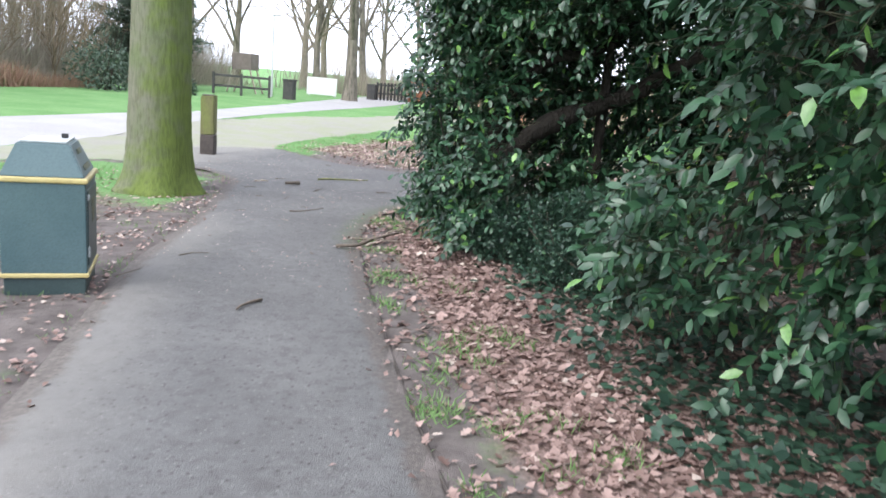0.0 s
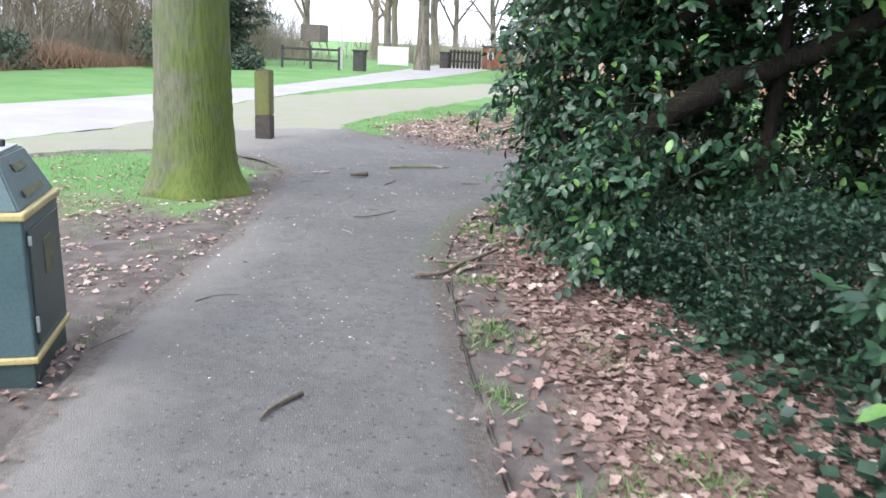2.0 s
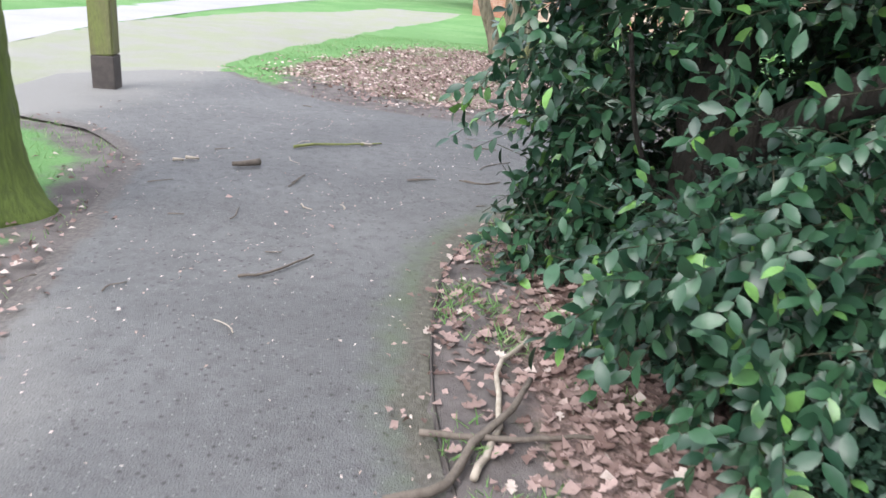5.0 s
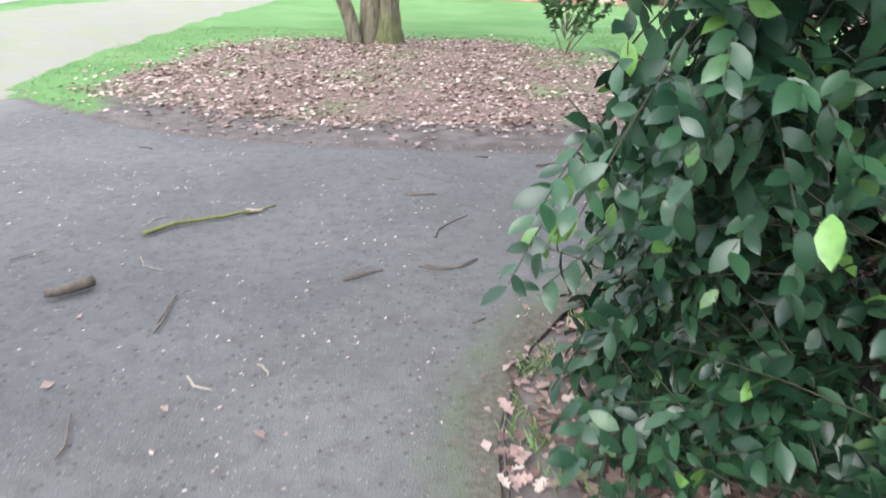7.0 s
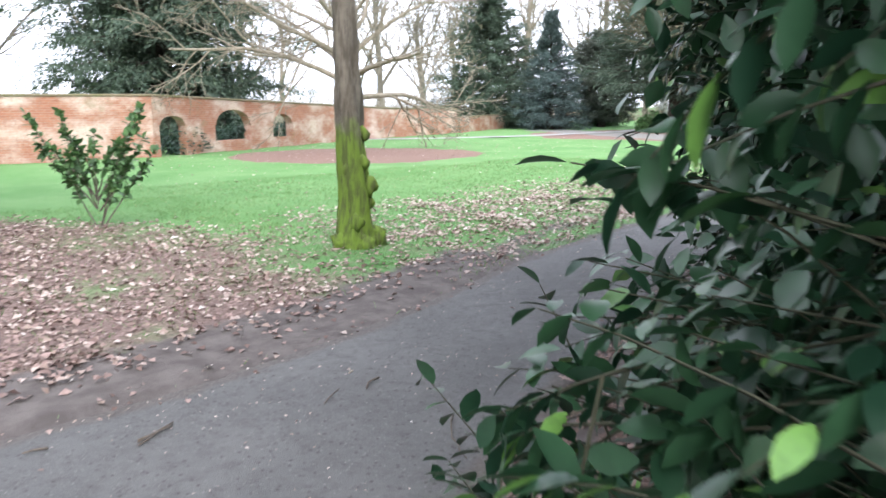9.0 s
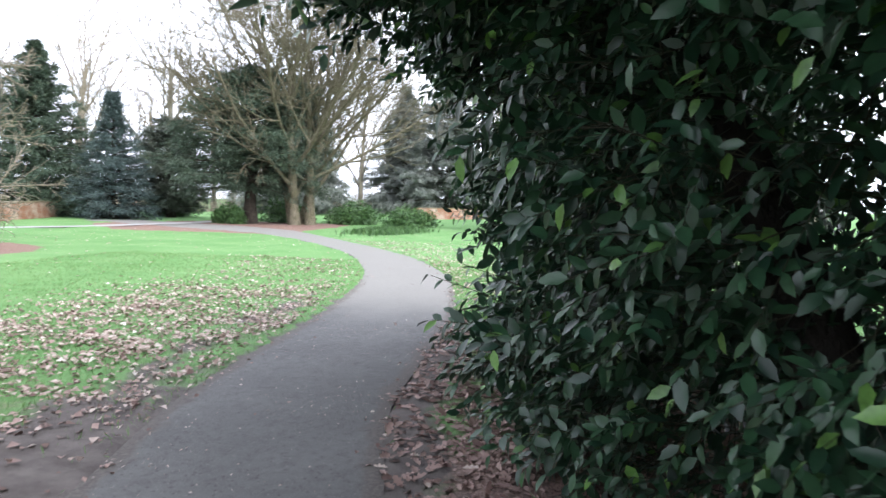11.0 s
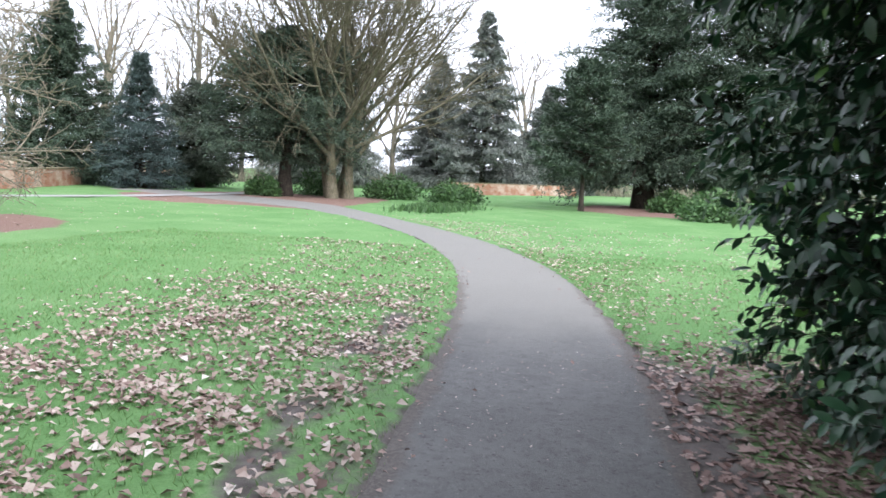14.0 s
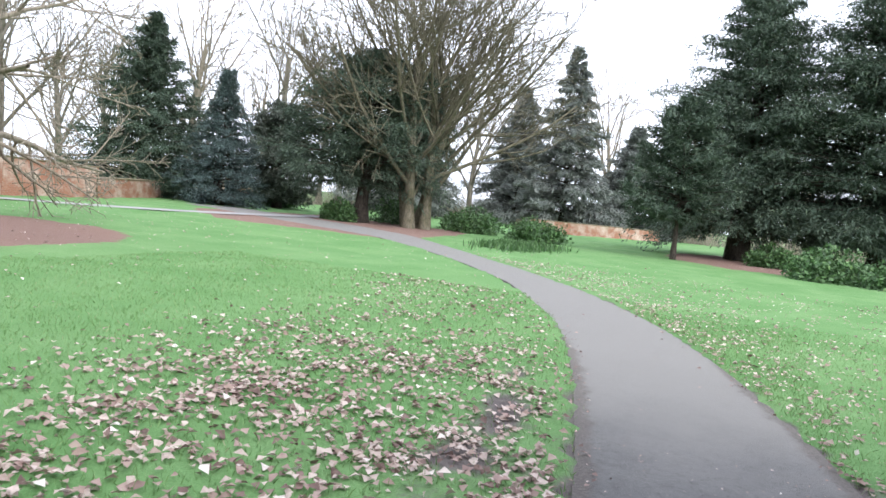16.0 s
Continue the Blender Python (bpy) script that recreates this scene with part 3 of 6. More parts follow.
def grow(heap, start, direction, length, radius, level, spec):
    """One limb with its side limbs, down to fine twigs."""
    n = (7, 6, 5, 4, 3)[min(level, 4)]
    pts = limb_points(start, direction, length, spec["bend"], spec["lift"][min(level, len(spec["lift"]) - 1)], n)
    tip = radius * (0.35 if level < spec["levels"] else 0.25)
    tube(heap, pts, np.linspace(radius, max(tip, spec["thin"]), n), (8, 6, 5, 3, 3)[min(level, 4)])
    if level >= spec["levels"]:
        return
    for i in range(spec["kids"][level]):
        s = spec["first"][min(level, len(spec["first"]) - 1)] + (1 - spec["first"][min(level, len(spec["first"]) - 1)]) * (i + rng.random()) / spec["kids"][level]
        f = s * (n - 1)
        k = min(int(f), n - 2)
        at = pts[k] + (pts[k + 1] - pts[k]) * (f - k)
        along = pts[k + 1] - pts[k]
        along /= np.linalg.norm(along)
        side = np.cross(along, rng.normal(0, 1, 3))
        side /= np.linalg.norm(side)
        ang = radians(spec["angle"][level] + rng.normal(0, 9))
        grow(heap, at, along * math.cos(ang) + side * math.sin(ang), length * spec["ratio"][level] * (1.15 - 0.55 * s) * rng.uniform(0.75, 1.2),
             max(radius * (1 - 0.6 * s) * 0.55, spec["thin"]), level + 1, spec)


BARE = dict(levels=4, kids=(9, 7, 6, 4), ratio=(0.62, 0.55, 0.5, 0.5), angle=(42, 42, 40, 38), lift=(0.02, 0.05, 0.05, 0.02), first=(0.25, 0.25, 0.2), bend=0.09, thin=0.012)


def bare_tree(name, x, y, tall, radius, label, mat=None, spec=BARE, stems=((0, 0, 0, 0),), flare=1.4, **tags):
    """A leafless tree: stems (dx, dy, lean x, lean y), each a trunk mesh, and the boughs as a crown."""
    root = empty(name, x, y)
    mat = mat or M_BARK_FAR
    for dx, dy, lx, ly in stems:
        trunk, boughs = Heap(), Heap()
        r = radius / math.sqrt(len(stems))
        pts = limb_points((dx, dy, -0.1), (lx, ly, 1), tall * 0.6, spec["bend"] * 0.35, 0.02, 9)
        rad = np.linspace(r, r * 0.4, 9)
        fl = np.interp(np.linspace(0, 1, 9), [0, 0.08, 1], [flare, 1, 1])
        tube(trunk, pts, rad * fl, 12)
        trunk.mesh("trunk", mat, root)
        for i in range(spec["kids"][0]):
            s = spec["first"][0] + (1 - spec["first"][0]) * (i + rng.random()) / spec["kids"][0]
            f = s * 8
            k = min(int(f), 7)
            at = pts[k] + (pts[k + 1] - pts[k]) * (f - k)
            turn = i * 2.4 + rng.normal(0, 0.4)
            ang = radians(spec["angle"][0] + rng.normal(0, 8)) * (1.1 - 0.5 * s)
            grow(boughs, at, (math.sin(ang) * math.cos(turn) + lx * 0.5, math.sin(ang) * math.sin(turn) + ly * 0.5, math.cos(ang)), tall * spec["ratio"][0] * (1.1 - 0.45 * s) * rng.uniform(0.8, 1.15),
                 max(r * (1 - 0.55 * s) * 0.5, spec["thin"]), 1, spec)
        boughs.mesh("crown", mat, root, "bare spreading boughs and twigs")
    return tagged(root, label, "tree", **tags)


def needle_tree(name, x, y, tall, profile, label, mat, skirt=0.6, droop=-0.3, boughs=150, leaf=0.3, stem=0.2, lean=0.0, **tags):
    """An evergreen: a trunk, boughs to the crown's profile (share of height, reach), each bough with side sprays of needles."""
    root = empty(name, x, y)
    trunk, wood, crown = Heap(), Heap(), Heap()
    pts = limb_points((0, 0, -0.1), (lean, 0, 1), tall * 0.97, 0.02, 0, 8)
    tube(trunk, pts, np.linspace(stem, 0.03, 8) * np.array([1.35, 1, 1, 1, 1, 1, 1, 1]), 10)
    wh, al, sz = [], [], []
    share, reach = zip(*profile)
    for i in range(boughs):
        s = ((i + rng.random()) / boughs) ** 1.12
        z = skirt + (tall - skirt) * s
        turn = i * 2.399 + rng.normal(0, 0.3)
        r = np.interp(s, share, reach) * rng.uniform(0.68, 1.1) * (1 + 0.16 * math.sin(3 * turn + 7 * s))
        r = max(r, 0.25)
        d = np.array([math.cos(turn), math.sin(turn), 0.15 + 0.55 * s])
        p = limb_points((lean * z, 0, z - 0.12 * r), d, r, 0.05, droop * 0.22, 6)
        tube(wood, p, np.linspace(0.02 + 0.014 * r, 0.01, 6), 4)
        m = int(5 + 5.5 * r)
        t = (0.12 + 0.88 * rng.random(m) ** 0.7) * 4.999
        j = t.astype(int)
        at = p[j] + (p[j + 1] - p[j]) * (t - j)[:, None]
        along = p[j + 1] - p[j]
        along /= np.linalg.norm(along, axis=1)[:, None]
        side = np.cross(along, (0, 0, 1.0)) * np.where(np.arange(m) % 2, 1, -1)[:, None]
        out = along * 0.75 + side * rng.uniform(0.3, 1.0, m)[:, None] + rng.normal(0, 0.22, (m, 3))
        out /= np.linalg.norm(out, axis=1)[:, None]
        length = np.clip(0.30 * r, 0.3, 1.3) * rng.uniform(0.55, 1.2, m)
        k = 17
        u = rng.random((m, k))
        q = at[:, None] + out[:, None] * (u * length[:, None])[..., None] + rng.normal(0, 0.05, (m, k, 3)) * (1 + r * 0.22)
        q[..., 2] += droop * 0.5 * u ** 2 * length[:, None]
        wh.append(q.reshape(-1, 3))
        al.append((out[:, None] * 0.9 + rng.normal(0, 0.5, (m, k, 3)) + np.array([0, 0, droop])).reshape(-1, 3))
        sz.append(np.repeat(np.where(t < 2.2, 1.45, 1.0), k))
    wh, al, sz = np.concatenate(wh), np.concatenate(al), np.concatenate(sz)
    scatter(crown, SMALL_V, SMALL_T, wh, al, np.array([0, 0, 1.0]) + rng.normal(0, 0.5, wh.shape), 0.85 * leaf * sz * rng.uniform(0.6, 1.25, len(wh)), 0.48)
    trunk.mesh("trunk", M_BARK_DARK, root)
    tagged(wood.mesh("limbwork", M_BARK_DARK, root), kind="stuff")
    crown.mesh("crown", mat, root, "dense dark sprays with gaps", smooth=False)
    return tagged(root, label, "tree", **tags)


CONE = ((0, 0.8), (0.12, 1.0), (0.4, 0.72), (0.7, 0.40), (0.9, 0.16), (1, 0.03))
DOME = ((0, 0.65), (0.15, 0.95), (0.4, 1.0), (0.65, 0.82), (0.85, 0.52), (1, 0.12))


def crown_of(shape, reach):
    return [(s, r * reach) for s, r in shape]


def leafy_shrub(name, x, y, wide, tall, label, mat, leaf=0.14, count=1400, stems=7, **tags):
    """A broadleaf bush: stems from the ground and leaves round its outside."""
    root = empty(name, x, y)
    wood, crown = Heap(), Heap()
    for i in range(stems):
        turn = i * 2.4
        p = limb_points((rng.normal(0, 0.05), rng.normal(0, 0.05), -0.03), (math.cos(turn) * 0.5, math.sin(turn) * 0.5, 1), tall * 0.8, 0.12, 0, 5)
        tube(wood, p, np.linspace(0.012 + 0.006 * tall, 0.006, 5), 5)
    m = 16
    c = rng.normal(0, 1, (m, 3))
    c[:, 2] = np.abs(c[:, 2]) * 0.9
    c /= np.linalg.norm(c, axis=1)[:, None]
    c = c * rng.uniform(0.45, 0.85, (m, 1)) * (wide * 0.40, wide * 0.40, tall * 0.70)
    c[:4, 2] *= 0.3
    rad = rng.uniform(0.15, 0.24, m) * wide
    u = rng.normal(0, 1, (count, 3))
    u /= np.linalg.norm(u, axis=1)[:, None]
    k = rng.integers(0, m, count)
    p = c[k] + u * (rad[k] * (0.5 + 0.5 * rng.random(count) ** 0.4))[:, None] * (1, 1, min(1.0, 1.3 * tall / wide))
    p[:, 2] = np.where(p[:, 2] < 0.04, rng.uniform(0.04, 0.5 * tall, count), p[:, 2])
    fine = leaf < 0.1
    scatter(crown, SMALL_V if fine else MID_V, SMALL_T if fine else MID_T, p, 0.6 * u + rng.normal(0, 0.6, u.shape), np.array([0, 0, 0.8]) + 0.8 * u + rng.normal(0, 0.35, u.shape), leaf * rng.uniform(0.6, 1.2, count), 1.2)
    tagged(wood.mesh("stemwork", M_BARK_DARK, root), kind="stuff")
    crown.mesh("leaves", mat, root, smooth=False)
    return tagged(root, label, "shrub", **tags)


# ---- space 1: beside the first path ----
def oak_trunk():
    root = empty("oak_tree", -3.85, 8.72)
    h = Heap()
    k, sides = 40, 40
    zs = np.concatenate([np.linspace(-0.1, 1.2, 24), np.linspace(1.4, 7.5, 16)])
    a = np.linspace(0, 2 * math.pi, sides, endpoint=False)
    verts = []
    for z in zs:
        flare = 0.11 * math.exp(-max(z, 0) / 0.16) + 0.05 * math.exp(-max(z, 0) / 0.6)
        lobes = 1 + (0.10 * math.exp(-max(z, 0) / 0.25)) * np.sin(5 * a + 0.6) + 0.012 * np.sin(9 * a + z) + 0.014 * rng.normal(0, 1, sides)
        r = (0.355 - 0.012 * z + flare) * lobes
        verts.append(np.c_[r * np.cos(a) + 0.01 * z, r * np.sin(a), np.full(sides, z)])
    i, j = np.meshgrid(np.arange(k - 1), np.arange(sides), indexing="ij")
    h.add(np.concatenate(verts), np.stack([i * sides + j, i * sides + (j + 1) % sides, (i + 1) * sides + (j + 1) % sides, (i + 1) * sides + j], -1).reshape(-1, 4))
    t = h.mesh("trunk", M_OAK, root, "ridged bark, green with algae on one side")
    v = np.concatenate(verts)
    moss = 0.38 * np.clip(v[:, 0] / 0.45 + 0.35, 0, 1) + 0.35 * np.exp(-v[:, 2] / 0.4)
    t.data.attributes.new("mossy", "FLOAT", "POINT").data.foreach_set("value", moss.astype(np.float32))
    b = Heap()
    for i in range(7):
        turn = i * 2.4
        grow(b, (0.07, 0, 4.6 + 0.4 * i), (math.cos(turn), math.sin(turn), 0.9), 4.5, 0.13, 2, BARE)
    b.mesh("crown", M_OAK, root, "bare boughs")
    tagged(root, "tall tree with a straight mossy green trunk beside the path", "tree")


oak_trunk()

M_BIN = m_two("blue_green_bin_paint", (0.058, 0.105, 0.115), (0.075, 0.125, 0.135), 3, 0.38, 90, 0.06, 0.001, 0.5)
M_BIN_DARK = m_two("dark_bin_paint", (0.035, 0.06, 0.062), (0.05, 0.08, 0.08), 4, 0.4, 90, 0.06, 0.001, 0.5)
M_GOLD = m_two("cream_gold_band", (0.50, 0.42, 0.19), (0.42, 0.34, 0.14), 5, 0.4, 90, 0.05, 0.001, 0.5)
M_PALE = m_two("bleached_lid", (0.42, 0.44, 0.44), (0.34, 0.36, 0.37), 5, 0.5, 60, 0.1, 0.001)
M_BLACK = m_two("black_plastic", (0.02, 0.02, 0.022), (0.03, 0.03, 0.03), 9, 0.5, 90, 0.1, 0.001)


def litter_bin(x, y, rz):
    root = empty("litter_bin", x, y, 0, rz)
    w, d = 0.50, 0.54
    part("plinth", box_bm(w - 0.02, d - 0.02, 0.13, z=-0.02, bevel=0.008), M_BIN_DARK, root)
    part("lower_band", box_bm(w + 0.025, d + 0.025, 0.03, z=0.11, bevel=0.008), M_GOLD, root, "cream-gold moulding")
    part("body", box_bm(w, d, 0.60, z=0.135, bevel=0.008), M_BIN, root, "blue-green painted panels")
    part("upper_band", box_bm(w + 0.03, d + 0.03, 0.035, z=0.73, bevel=0.01), M_GOLD, root, "cream-gold moulding")
    bm = box_bm(w - 0.01, d - 0.01, 0.21, z=0.762, bevel=0.0)
    for v in bm.verts:
        if v.co.z > 0.9:
            v.co.x *= 0.62
            v.co.y *= 0.72
    bmesh.ops.bevel(bm, geom=bm.edges[:], offset=0.008, segments=2, affect="EDGES")
    hood = part("hood", bm, M_BIN, root, "sloping blue-green hood")
    part("lid", box_bm(0.27, 0.34, 0.012, z=0.972, bevel=0.004), M_PALE, root, "pale scuffed top plate")
    part("stub_plate", box_bm(0.04, 0.03, 0.03, 0.09, 0.08, 0.984, 0.004), M_BLACK, root, "small black stubber")
    for sx, name in ((1, "door"), (-1, "panel")):
        bm = box_bm(0.012, d - 0.09, 0.50, sx * (w / 2 + 0.003), 0, 0.18, 0.004)
        door = part(name, bm, M_BIN_DARK, root)
        if sx > 0:
            part("hinge", box_bm(0.014, 0.018, 0.07, w / 2 + 0.012, -d / 2 + 0.035, 0.24, 0.003), M_PALE, door, "worn steel hinge")
            part("latch", box_bm(0.014, 0.015, 0.04, w / 2 + 0.012, -d / 2 + 0.035, 0.62, 0.003), M_PALE, door, "worn steel latch")
            # faint raised crest and lettering bars
            part("emblem", box_bm(0.004, 0.13, 0.16, w / 2 + 0.010, 0.02, 0.44, 0.001), M_GOLD_DIM, door, "worn dull gold emblem")
    for i, z in enumerate((0.80, 0.90)):
        bm = box_bm(0.006, 0.26 - 0.1 * i, 0.035, 0, 0, 0, 0.002)
        sx = w / 2 * (1 - 0.38 * (z - 0.762) / 0.21) + 0.002
        bm.transform(Matrix.Translation((sx, 0, z)) @ Matrix.Rotation(radians(-24), 4, "Y"))
        part("lettering", bm, M_GOLD_DIM, hood, "worn gold lettering, unreadable")
    return tagged(root, "blue-green litter bin with cream-gold bands and sloping hood", "litter bin")


M_GOLD_DIM = m_two("dull_gold", (0.16, 0.15, 0.07), (0.06, 0.085, 0.07), 30, 0.5, 90, 0.05, 0.001)
litter_bin(-2.42, 4.86, 28)


def bollard(x, y, rz):
    root = empty("wooden_bollard", x, y, 0, rz)
    part("foot", box_bm(0.235, 0.235, 0.40, z=-0.05, bevel=0.012), M_POST_WET, root, "damp dark foot")
    bm = box_bm(0.232, 0.232, 0.66, z=0.35, bevel=0.0)
    for v in bm.verts:
        v.co.z += 0.012 * math.sin(9 * v.co.x) + 0.008 * v.co.y
    bmesh.ops.bevel(bm, geom=bm.edges[:], offset=0.014, segments=2, affect="EDGES")
    part("post", bm, M_POST, root, "weathered timber, green with algae")
    part("top_cap", box_bm(0.19, 0.19, 0.025, z=1.004, bevel=0.01), M_POST_WET, root)
    return tagged(root, "square weathered timber bollard green with algae", "bollard")


bollard(-5.19, 12.66, 12)

M_CONCRETE = m_two("weathered_concrete", (0.21, 0.20, 0.20), (0.28, 0.27, 0.26), 5, 0.9, 120, 0.3, 0.003)
slab = empty("bench", -2.62, 3.55, 0, 28)
part("seat", box_bm(0.45, 1.3, 0.07, 0, 0, 0.12, 0.01), M_CONCRETE, slab, "dark stained slab edge")
for q in (-0.45, 0.45):
    part("block", box_bm(0.36, 0.16, 0.15, 0, q, -0.03, 0.01), M_CONCRETE, slab)
tagged(slab, "low dark slab bench beside the litter bin", "bench")


# ---- laurels on the corner ----
WALKED = [(0.9, 0.4), (0.1, 2.8), (-0.87, 5.4), (-1.3, 6.6), (-1.55, 7.6), (-1.47, 8.4), (-1.2, 9.2), (-0.86, 9.83), (0.76, 12.1), (2.0, 12.9), (3.8, 13.9)]


def along_line(line, n):
    """n points on a line, with the direction to its right (into the thicket)."""
    line = np.array(line)
    seg = np.linalg.norm(np.diff(line, axis=0), axis=1)
    cum = np.r_[0, np.cumsum(seg)]
    s = rng.random(n) * cum[-1]
    k = np.clip(np.searchsorted(cum, s) - 1, 0, len(seg) - 1)
    d = np.diff(line, axis=0)[k] / seg[k][:, None]
    return line[k] + d * (s - cum[k])[:, None], np.c_[d[:, 1], -d[:, 0]], s


def clear_of_walk(p, gap):
    """Off the walked line by gap, less near the ground."""
    return dist_line(WALKED, p[:, 0], p[:, 1]) > gap * np.where(p[:, 2] < 1.12, 0.55, 1.0)


def in_box(p, box):
    return (p[:, 0] > box[0]) & (p[:, 0] < box[1]) & (p[:, 1] > box[2]) & (p[:, 1] < box[3]) & (p[:, 2] > box[4]) & (p[:, 2] < box[5])


def laurel(name, line, label, low=(0.1, 0.1), high=3.9, shoots=1400, leaf=0.115, trunks=(), gap=0.5, arch=0.0, shape=(MID_V, MID_T), hollow=(), bulge=0.0, recess=0.0):
    root = empty(name, *np.mean(line, axis=0))
    base = np.array([*np.mean(line, axis=0), 0.0])
    twigs, leaves, depth = Heap(), Heap(), Heap()
    close = shape[0] is FINE_V
    wide = 1.3 if close else 1.15
    line = smooth_line(line, 0.2)
    p, inward, s = along_line(line, shoots)
    z = low[0] + (low[1] - low[0]) * s / s.max() + (high - low[0]) * rng.random(shoots) ** 1.05
    lump = 0.30 * np.sin(2.1 * s + 1.7 * z) + 0.22 * np.sin(3.7 * z - 2.6 * s + 1) + 0.12 * np.sin(7 * s + 5 * z)
    inset = 0.16 - lump + rng.exponential(0.28, shoots) + 0.35 * np.clip((0.9 - z) / 0.9, 0, 1) * rng.random(shoots) - arch * np.clip(z - 2.1, 0, 2)
    inset += recess * ease(z, 1.15, 1.6) - bulge * (1 - ease(z, 1.0, 1.45))
    o = np.c_[p + inward * inset[:, None], z]
    d = np.c_[-inward * 0.85, np.full(shoots, -0.05)] + rng.normal(0, 0.45, (shoots, 3))
    d /= np.linalg.norm(d, axis=1)[:, None]
    ok = clear_of_walk(o + 0.35 * d, gap) & clear_of_walk(o, gap) & clear_of_walk(o + 0.6 * d, gap * 0.8)
    for box in hollow:
        ok &= ~(in_box(o, box) & (rng.random(shoots) < 0.93))
    o, d = o[ok], d[ok]
    for q, w in zip(o, d):
        length = rng.uniform(0.25, 0.5)
        tube(twigs, [q - base - w * length * 0.5, q - base, q - base + w * length * 0.5 + (0, 0, -0.02), q - base + w * length + (0, 0, -0.06)], [0.0035, 0.003, 0.0024, 0.0015], 3)
        k = rng.integers(9, 14)
        t = np.linspace(0.05, 1.02, k)
        at = q - base + w * (t * length)[:, None]
        at[:, 2] -= 0.06 * t ** 2
        side = np.cross(w, rng.normal(0, 1, 3))
        side /= np.linalg.norm(side) + 1e-9
        flip = np.where(np.arange(k) % 2, 1, -1)[:, None]
        al = w * 0.65 + side * flip * 0.8 + rng.normal(0, 0.25, (k, 3)) + np.array([0, 0, -0.5])
        scatter(leaves, *shape, at, al, np.array([0, 0, 0.75]) + rng.normal(0, 0.35, (k, 3)) + 0.75 * w, leaf * rng.uniform(0.65, 1.2, k), wide)
    n = shoots * (3 if close else 4)
    p, inward, s = along_line(line, n)
    z = low[0] + 0.15 + (high - low[0]) * rng.random(n)
    q = np.c_[p + inward * (0.6 + 1.5 * rng.random(n))[:, None], z]
    hole = (np.sin(2.3 * s + 0.8) + np.sin(1.9 * z + 1.3 * s)) > 1.1
    keep = clear_of_walk(q, gap + 0.1) & ~(hole & (z > 0.8) & (z < 2.6))
    for box in hollow:
        keep &= ~(in_box(q, box) & (rng.random(n) < 0.95))
    q = q[keep]
    scatter(depth, LEAF_V if close else SMALL_V, LEAF_T if close else SMALL_T, q - base, rng.normal(0, 1, q.shape) + np.array([0, 0, -0.3]), np.array([0, 0, 1.0]) + rng.normal(0, 0.5, q.shape), leaf * (1.0 if close else 1.2) * rng.uniform(0.7, 1.2, len(q)))
    # limbs whose near-black colour includes the shade of the hollow
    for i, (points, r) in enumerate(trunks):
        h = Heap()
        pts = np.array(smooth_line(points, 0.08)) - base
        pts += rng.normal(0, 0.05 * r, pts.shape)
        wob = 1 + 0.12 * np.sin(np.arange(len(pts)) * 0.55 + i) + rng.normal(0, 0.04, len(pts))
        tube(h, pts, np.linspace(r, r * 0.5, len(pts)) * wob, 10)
        h.mesh("trunk" if i == 0 else "limb", M_LAUREL_BARK_SHADED, root, "crooked limb, bark colour darkened for the inner shade")
    tagged(twigs.mesh("twigwork", M_TWIG, root), kind="stuff")
    leaves.mesh("foliage", M_LAUREL, root, "glossy dark green drooping leaves", smooth=True)
    depth.mesh("inner_foliage", M_LAUREL, root, "shaded inner leaves", smooth=False)
    return tagged(root, label, "shrub", group="laurels on the corner")


def roof(name, x0, x1, y0, y1, z0, z1, n, label, area=None):
    """A leafy top over the thicket; without area, unseen and added to darken it."""
    root = empty(name, (x0 + x1) / 2, (y0 + y1) / 2)
    b = np.array([(x0 + x1) / 2, (y0 + y1) / 2, 0])
    h, w = Heap(), Heap()
    q = np.c_[rng.uniform(x0, x1, n), rng.uniform(y0, y1, n), rng.uniform(z0, z1, n)]
    q[:, 2] += 0.4 * np.sin(1.3 * q[:, 0]) * np.sin(1.1 * q[:, 1])
    ok = inside(area or SHRUB_AREA, q[:, 0], q[:, 1])
    q = q[ok]
    scatter(h, SMALL_V, SMALL_T, q - b, rng.normal(0, 1, q.shape) * (1, 1, 0.4), np.array([0, 0, 1.0]) + rng.normal(0, 0.3, q.shape), 0.2 * rng.uniform(0.7, 1.2, len(q)))
    for i in range(0 if area else 4):
        tube(w, limb_points((rng.uniform(0.3, 1.3), rng.uniform(-1.3, -0.3), -0.1), (rng.normal(0, 0.1), rng.normal(0, 0.1), 1), z1, 0.05, 0, 9), np.linspace(0.13, 0.04, 9), 8)
    if area:
        for i in range(6):
            s = (i + 0.5) / 6
            tube(w, limb_points((x0 + (x1 - x0) * s - b[0], y0 + (y1 - y0) * s * 0.75 - 0.6 - b[1], z0 - 0.1), (0.2, 1, 0.05), 1.7, 0.1, 0.02, 6), np.linspace(0.035, 0.012, 6), 5)
    tagged(w.mesh("stemwork", M_BARK_DARK, root), kind="stuff")
    h.mesh("canopy", M_LAUREL, root, "dense leafy top", smooth=False)
    return tagged(root, label, "tree", group="laurels on the corner")


